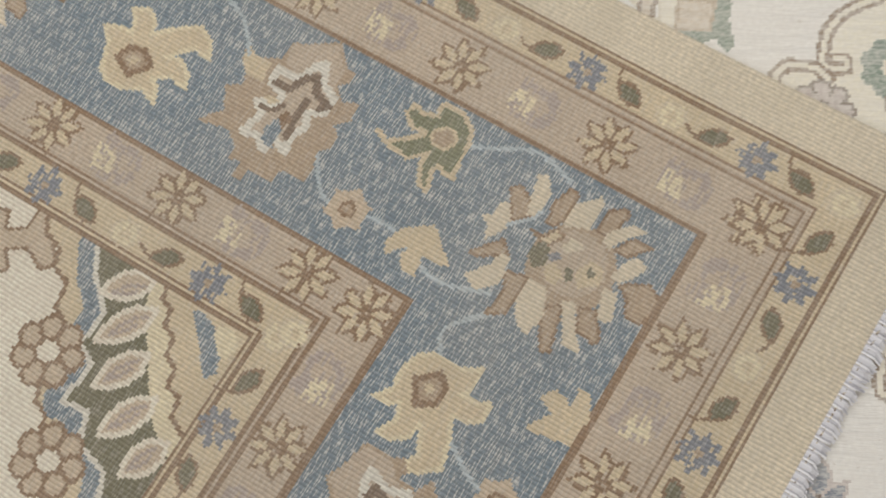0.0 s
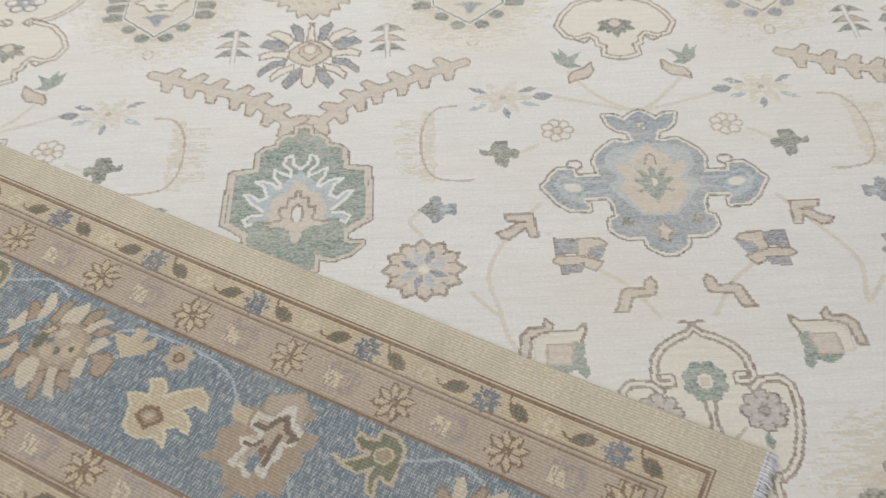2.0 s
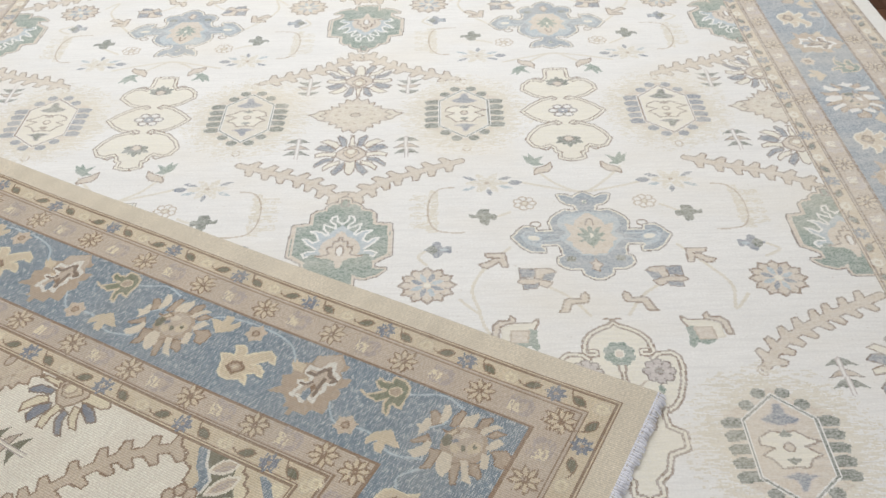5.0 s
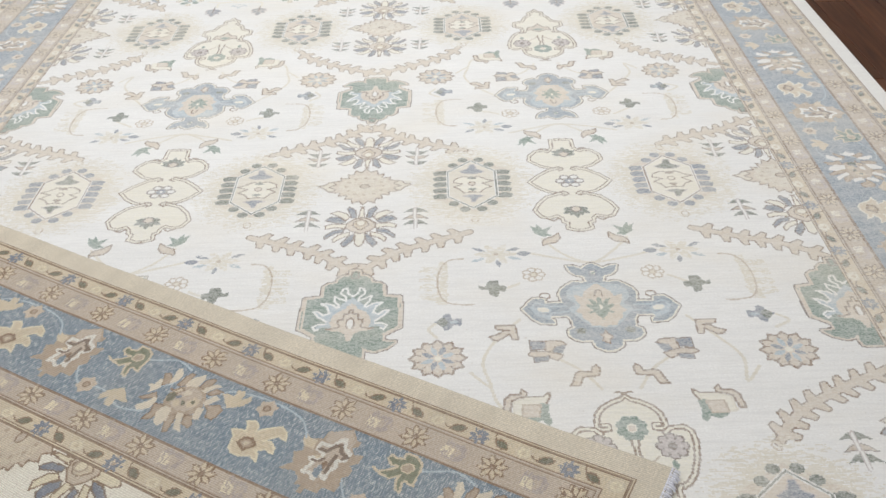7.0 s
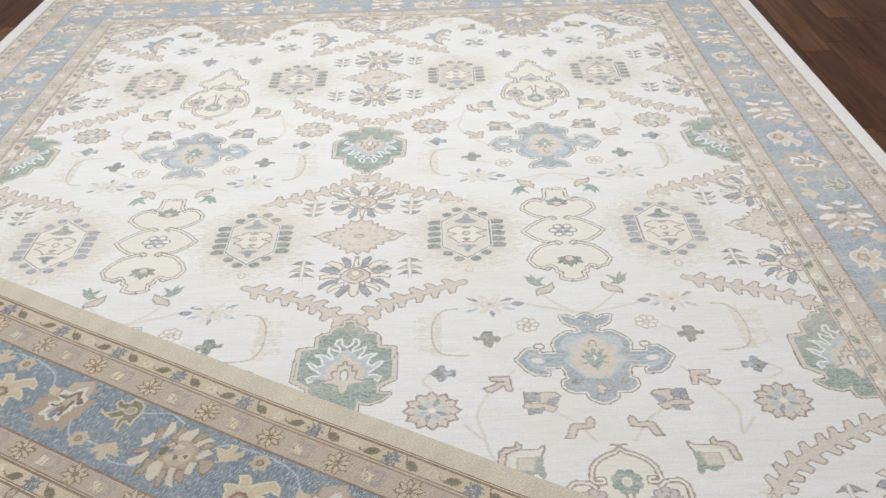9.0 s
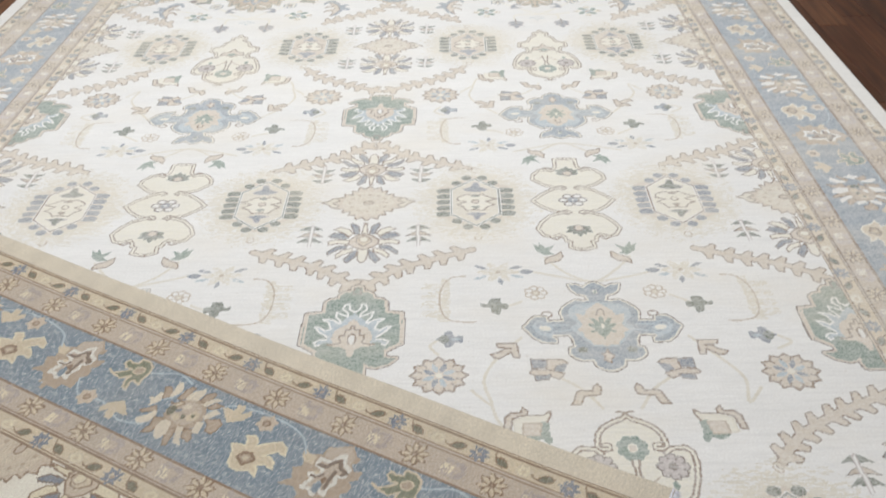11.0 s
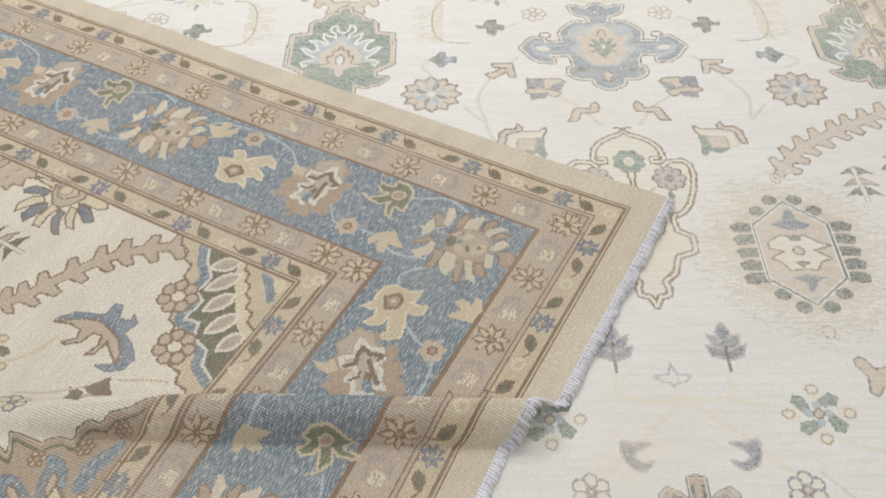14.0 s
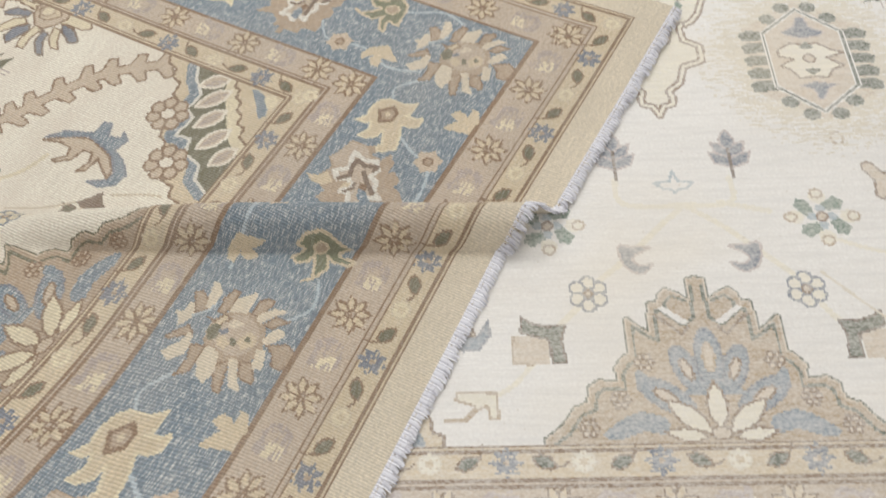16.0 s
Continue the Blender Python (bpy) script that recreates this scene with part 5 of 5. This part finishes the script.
def lay(x, y, depth=0.0):
    """Where a point of the rug lies: world x, y, z of its upper surface, or of a layer depth below it."""
    x, y = np.asarray(x, float), np.asarray(y, float)
    d = (x - fold_m.x) * fold_n.x + (y - fold_m.y) * fold_n.y
    px, py = x - d * fold_n.x, y - d * fold_n.y
    phi = np.clip(-d / R_FOLD, 0, math.pi)
    r = R_FOLD - depth
    flat = d >= 0
    beyond = np.maximum(-d - math.pi * R_FOLD, 0)
    out = np.where(flat, d, -r * np.sin(phi) + beyond)
    X, Yw = px + out * fold_n.x, py + out * fold_n.y
    Z = np.where(flat, -depth, -0.012 + R_FOLD - r * np.cos(phi))
    flap = beyond > 0
    # the turned corner lies slightly twisted round its tip
    turn = TWIST * smoothstep(beyond, 0.0, 0.3)
    c, s = np.cos(turn), np.sin(turn)
    dx, dy = X - TIP.x, Yw - TIP.y
    X, Yw = np.where(flap, TIP.x + c * dx - s * dy, X), np.where(flap, TIP.y + s * dx + c * dy, Yw)
    # the turned corner is pulled slightly bowed along its side
    v = np.clip((y - NEAR) / 1.9, 0, 1.4)
    bow = BOW * np.sin(math.pi * np.clip(v, 0, 1)) * smoothstep(beyond, 0.0, 0.35)
    skew = SKEW * (x + HALF) * smoothstep(beyond, 0.0, 0.3)
    X = np.where(flap, X - bow * 0.465 + skew * SIDE.x, X)
    Yw = np.where(flap, Yw - bow * 0.885 + skew * SIDE.y, Yw)
    # a ridge pushed up across the turned corner
    amp = smoothstep(X, RIDGE_FROM, RIDGE_TO) * smoothstep(beyond, 0.02, 0.3)
    start_y = RIDGE_Y + RIDGE_SLOPE * X
    gain = RIDGE_GAIN * amp
    length = RIDGE_W + gain
    t = start_y - Yw
    f = np.clip(t / length, 0, 1)
    ry = np.interp(f, fine_f, fine_y) * (RIDGE_W / 0.085)
    blend = np.where(amp > 0.02, amp, 0.0)
    inside = flap & (t > 0)
    newy = np.where(t < length, start_y - (ry * blend + f * RIDGE_W * (1 - blend)), Yw + gain)
    Z = np.where(inside, Z + RIDGE_H * amp * np.interp(f, fine_f, fine_z), Z)
    Yw = np.where(inside, newy, Yw)
    X = np.where(inside, X + 0.09 * amp * np.maximum(t - length, 0), X)
    # slight unevenness of a rug that has been pulled about
    Z = Z + np.where(flap, 0.003 * np.sin(7 * X + 3 * Yw) * np.sin(5 * Yw - 2 * X) + TIP_LIFT * smoothstep(-np.hypot(X - TIP.x, Yw - TIP.y), -0.35, 0.0), 0.0)
    return X, Yw, Z


def is_back(x, y):
    return (x - fold_m.x) * fold_n.x + (y - fold_m.y) * fold_n.y < 0


def quads(name, corners, uv, faces_material, materials, parent):
    """A mesh of separate quads from arrays (n, 4, 3) and (n, 4, 2)."""
    n = len(corners)
    me = bpy.data.meshes.new(name)
    me.vertices.add(4 * n)
    me.vertices.foreach_set("co", corners.reshape(-1).astype(np.float32))
    me.loops.add(4 * n)
    me.loops.foreach_set("vertex_index", np.arange(4 * n, dtype=np.int32))
    me.polygons.add(n)
    me.polygons.foreach_set("loop_start", np.arange(0, 4 * n, 4, dtype=np.int32))
    me.uv_layers.new(name="rug").data.foreach_set("uv", uv.reshape(-1).astype(np.float32))
    used, slot = np.unique(faces_material, return_inverse=True)
    for u in used:
        me.materials.append(materials[u])
    me.polygons.foreach_set("material_index", slot.astype(np.int32))
    me.update(calc_edges=True)
    ob = new(name, me)
    ob.parent = parent
    return ob


# body of the rug: a sheet with thickness under the knots
edge_wool, ent, ebsdf = material("edge_wool")
ebsdf.inputs["Base Color"].default_value = (*lin(205, 196, 182), 1)
ebsdf.inputs["Roughness"].default_value = 0.95
GX = np.concatenate((np.arange(-HALF, -0.2, 0.006), np.linspace(-0.2, HALF, 80)))
GY = np.concatenate((np.arange(NEAR, 1.1, 0.007), np.linspace(1.1, FAR, 110)))
gx, gy = np.meshgrid(GX, GY)
top = np.stack(lay(gx, gy, 0.0035), -1).reshape(-1, 3)
bottom = np.stack(lay(gx, gy, 0.0095), -1).reshape(-1, 3)
nrow, ncol = gx.shape
ids = np.arange(nrow * ncol).reshape(nrow, ncol)
grid = np.stack((ids[:-1, :-1], ids[:-1, 1:], ids[1:, 1:], ids[1:, :-1]), -1).reshape(-1, 4)
base = len(top)
rim = np.concatenate((ids[0, :], ids[1:, -1], ids[-1, -2::-1], ids[-2:0:-1, 0]))
nxt = np.roll(rim, -1)
sides = np.stack((rim, rim + base, nxt + base, nxt), -1)
faces = np.concatenate((grid, grid[:, ::-1] + base, sides))
me = bpy.data.meshes.new("rug")
me.from_pydata(np.concatenate((top, bottom)).tolist(), [], faces.tolist())
me.materials.append(edge_wool)
me.update()
rug = tagged(new("rug", me), "ivory floral wool rug, blue border, corner turned over on dark floor", "rug")

# knots: runs of one colour and one motif along each row
back = is_back(*np.meshgrid(cx, cy))
code = owner.astype(np.int64) * 64 + colours + np.where(back, 32, 0)
change = np.ones((NY, NX), bool)
change[:, 1:] = code[:, 1:] != code[:, :-1]
change[:, ::8] |= back[:, ::8]
in_ridge = back & (np.abs(lay(*np.meshgrid(cx, cy))[1] - 0.01) < 0.09)
change |= in_ridge
rows_j, cols_i = np.nonzero(change)
ends_i = np.append(cols_i[1:], NX)
ends_i[np.append(rows_j[1:] != rows_j[:-1], True)] = NX
x0, x1 = -HALF + cols_i * CELL, -HALF + ends_i * CELL
y0, y1 = NEAR + rows_j * CELL, NEAR + (rows_j + 1) * CELL
qx = np.stack((x0, x1, x1, x0), -1)
qy = np.stack((y0, y0, y1, y1), -1)
P3 = np.stack(lay(qx, qy), -1)
UV = np.stack((qx, qy), -1)
run_code = code[rows_j, cols_i]
run_owner, run_yarn = run_code // 64, run_code % 64
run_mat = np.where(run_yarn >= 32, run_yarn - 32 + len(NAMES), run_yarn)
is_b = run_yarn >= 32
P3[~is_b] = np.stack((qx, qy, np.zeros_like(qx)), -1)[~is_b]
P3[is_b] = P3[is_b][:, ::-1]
UV[is_b] = UV[is_b][:, ::-1]
# far guard motifs beyond counting are joined into one part a kind
merged, joined_as = {}, np.arange(len(OWNERS))
for k, (name, label, group) in enumerate(OWNERS):
    if name.endswith("_far") or name in ("vine", "tendril"):
        joined_as[k] = merged.setdefault((name, group), k)
run_owner = joined_as[run_owner]
order = np.argsort(run_owner, kind="stable")
bands = {}
bounds = np.flatnonzero(np.diff(run_owner[order])) + 1
for chunk in np.split(order, bounds):
    name, label, group = OWNERS[run_owner[chunk[0]]]
    ob = quads(name.replace("_far", ""), P3[chunk], UV[chunk], run_mat[chunk], WOOL, bands.get(group, rug))
    if not group:
        bands[name] = ob
    if name.endswith("_far"):
        tagged(ob, label, kind="stuff")
    elif label:
        tagged(ob, label)

# ---- fringe of the near end ----
fringe_mat, fnt, fb = material("fringe_cotton")
fcol = mix_colour(fnt, fnt.nodes.new("ShaderNodeNewGeometry").outputs["Random Per Island"], (*lin(176, 174, 184), 1), (*lin(246, 245, 249), 1))
fnt.links.new(fcol, fb.inputs["Base Color"])
fb.inputs["Roughness"].default_value = 0.9
rng = random.Random(4)


def strand(bm, a, b, c, r):
    """A thin three-sided thread bent through three points."""
    rings = []
    for p, w in ((a, r), (b, r * 1.1), (c, r * 0.85)):
        ring_v = []
        side = (c - a).cross(Vector((0, 0, 1)))
        side = side.normalized() if side.length > 1e-6 else Vector((1, 0, 0))
        for k in range(3):
            ang = 2 * math.pi * k / 3 + 0.5
            ring_v.append(bm.verts.new(p + side * (w * math.cos(ang)) + Vector((0, 0, w * math.sin(ang)))))
        rings.append(ring_v)
    for p, q in zip(rings, rings[1:]):
        for k in range(3):
            bm.faces.new((p[k], p[(k + 1) % 3], q[(k + 1) % 3], q[k]))


def at_rug(x, y, depth=0.004):
    X, Yw, Z = lay(np.array([x]), np.array([y]), depth)
    return Vector((float(X[0]), float(Yw[0]), float(Z[0])))


rest = bmesh.new()
x = -HALF + 0.006
while x < HALF:
    turned = is_back(x, NEAR) and x < fold_m.x + 1.2
    bm = bmesh.new() if turned else rest
    root, inner, along = at_rug(x, NEAR), at_rug(x, NEAR + 0.02), at_rug(x + 0.006, NEAR)
    out = (root - inner).normalized()
    run = (along - root).normalized()
    lean, reach = rng.uniform(-0.002, 0.004), rng.uniform(0.012, 0.018)
    for k in range(6):
        o = run * (0.0019 * (k - 2.5))
        n = reach + rng.uniform(-0.002, 0.002)
        drop = Vector((0, 0, -rng.uniform(0.2, 0.7) * min(max(root.z - 0.003, 0.0), 0.012)))
        tip = root + o + out * n + run * (rng.uniform(-0.0015, 0.0015) + lean) + drop
        tip.z = max(tip.z, 0.002)
        strand(bm, root + o - out * 0.006 + Vector((0, 0, 0.0045)), root + o + out * n * 0.45 + drop * 0.3 + Vector((0, 0, rng.uniform(0.0015, 0.004))), tip, 0.0013)
    if turned:
        me = bpy.data.meshes.new("tassel")
        bm.to_mesh(me)
        bm.free()
        me.materials.append(fringe_mat)
        ob = new("tassel", me)
        ob.parent = rug
    x += 0.0125
me = bpy.data.meshes.new("fringe")
rest.to_mesh(me)
rest.free()
me.materials.append(fringe_mat)
ob = tagged(new("fringe", me), "short white cotton fringe", kind="stuff")
ob.parent = rug


# ---- floor of dark planks, walls and ceiling ----
def wood(joined):
    m, nt, bsdf = material("dark_plank")
    info = nt.nodes.new("ShaderNodeObjectInfo")
    co = nt.nodes.new("ShaderNodeTexCoord").outputs["Object"]
    shift = nt.nodes.new("ShaderNodeVectorMath")
    shift.operation = "ADD"
    sc = nt.nodes.new("ShaderNodeVectorMath")
    sc.operation = "SCALE"
    sc.inputs["Scale"].default_value = 40.0
    nt.links.new(info.outputs["Location"], sc.inputs[0])
    nt.links.new(co, shift.inputs[0])
    nt.links.new(sc.outputs[0], shift.inputs[1])
    grain = ramp(nt, noise_tex(nt, shift.outputs[0], 60.0, 3.0, 6.0), 0.3, 0.7)
    col = mix_colour(nt, grain, (*lin(46, 26, 18), 1), (*lin(94, 58, 38), 1))
    chance = nt.nodes.new("ShaderNodeNewGeometry").outputs["Random Per Island"] if joined else info.outputs["Random"]
    tone = ramp(nt, chance, 0.0, 0.8)
    col = mix_colour(nt, tone, col, mix_colour(nt, grain, (*lin(62, 34, 23), 1), (*lin(104, 66, 44), 1)))
    pale = ramp(nt, chance, 0.88, 0.97)
    col = mix_colour(nt, pale, col, mix_colour(nt, grain, (*lin(96, 62, 42), 1), (*lin(146, 104, 74), 1)))
    nt.links.new(col, bsdf.inputs["Base Color"])
    bsdf.inputs["Roughness"].default_value = 0.38
    bump = nt.nodes.new("ShaderNodeBump")
    bump.inputs["Strength"].default_value, bump.inputs["Distance"].default_value = 0.2, 0.001
    nt.links.new(grain, bump.inputs["Height"])
    nt.links.new(bump.outputs[0], bsdf.inputs["Normal"])
    return m


def plain(name, rgb, rough=0.9):
    m, nt, bsdf = material(name)
    co = nt.nodes.new("ShaderNodeTexCoord").outputs["Object"]
    c = lin(*rgb)
    nt.links.new(mix_colour(nt, noise_tex(nt, co, 2.0, 2.0, 4.0), (*[v * 0.92 for v in c], 1), (*c, 1)), bsdf.inputs["Base Color"])
    bsdf.inputs["Roughness"].default_value = rough
    return m


def box(name, x0, x1, y0, y1, z0, z1, mat, parent=None):
    bm = bmesh.new()
    bmesh.ops.create_cube(bm, size=1.0, matrix=Matrix.Translation(((x0 + x1) / 2, (y0 + y1) / 2, (z0 + z1) / 2)) @ Matrix.Diagonal((x1 - x0, y1 - y0, z1 - z0, 1)))
    me = bpy.data.meshes.new(name)
    bm.to_mesh(me)
    bm.free()
    me.materials.append(mat)
    ob = new(name, me)
    ob.parent = parent
    return ob


WX0, WX1, WY0, WY1, FLOOR = -4.5, 4.5, -3.5, 7.5, -0.012
wall_mat, sub_mat, wood_mat = plain("wall_paint", (226, 222, 214)), plain("floor_joint", (24, 14, 10)), wood(False)
floor = tagged(box("floor", WX0, WX1, WY0, WY1, FLOOR - 0.1, FLOOR - 0.004, sub_mat), "dark brown wooden plank floor with a satin finish", "floor", kind="structure")
for name, a in (("wall_west", (WX0 - 0.12, WX0, WY0, WY1)), ("wall_east", (WX1, WX1 + 0.12, WY0, WY1)), ("wall_south", (WX0 - 0.12, WX1 + 0.12, WY0 - 0.12, WY0)), ("wall_north", (WX0 - 0.12, WX1 + 0.12, WY1, WY1 + 0.12))):
    tagged(box(name, *a, FLOOR - 0.1, 2.95, wall_mat), "plain off-white painted wall", "wall", kind="structure")
tagged(box("ceiling", WX0 - 0.12, WX1 + 0.12, WY0 - 0.12, WY1 + 0.12, 2.95, 3.05, wall_mat), "plain off-white ceiling", "ceiling", kind="structure")

# planks: those near the rug are pieces of their own on shared meshes, the rest is joined
PW = 0.13
plank_meshes = []
for length in (0.75, 0.95, 1.2):
    bm = bmesh.new()
    bmesh.ops.create_cube(bm, size=1.0, matrix=Matrix.Diagonal((PW - 0.0025, length - 0.0025, 0.008, 1)))
    bmesh.ops.bevel(bm, geom=[e for e in bm.edges if all(v.co.z > 0 for v in e.verts)], offset=0.001, segments=1, affect="EDGES")
    me = bpy.data.meshes.new("plank")
    bm.to_mesh(me)
    bm.free()
    me.materials.append(wood_mat)
    plank_meshes.append((length, me))
prng = random.Random(11)
far_planks = bmesh.new()
px = WX0 + PW / 2
while px < WX1:
    py = WY0 - prng.uniform(0, 0.7)
    while py < WY1:
        length, me = plank_meshes[prng.randrange(3)]
        yc = py + length / 2
        near_rug = 1.5 < px < 3.4 and 1.0 < yc < 6.8 or -2.4 < px < -1.6 and 3.0 < yc < 5.5
        if near_rug:
            ob = new("plank", me)
            ob.location = (px, yc, FLOOR - 0.004)
            ob.parent = floor
        else:
            lo, hi = max(py, WY0), min(py + length, WY1)
            bmesh.ops.create_cube(far_planks, size=1.0, matrix=Matrix.Translation((px, (lo + hi) / 2, FLOOR - 0.004)) @ Matrix.Diagonal((PW - 0.0025, hi - lo - 0.0025, 0.008, 1)))
        py += length
    px += PW
me = bpy.data.meshes.new("plank_rows")
far_planks.to_mesh(me)
far_planks.free()
me.materials.append(wood(True))
ob = tagged(new("plank_rows", me), "dark brown floor planks", kind="stuff")
ob.parent = floor
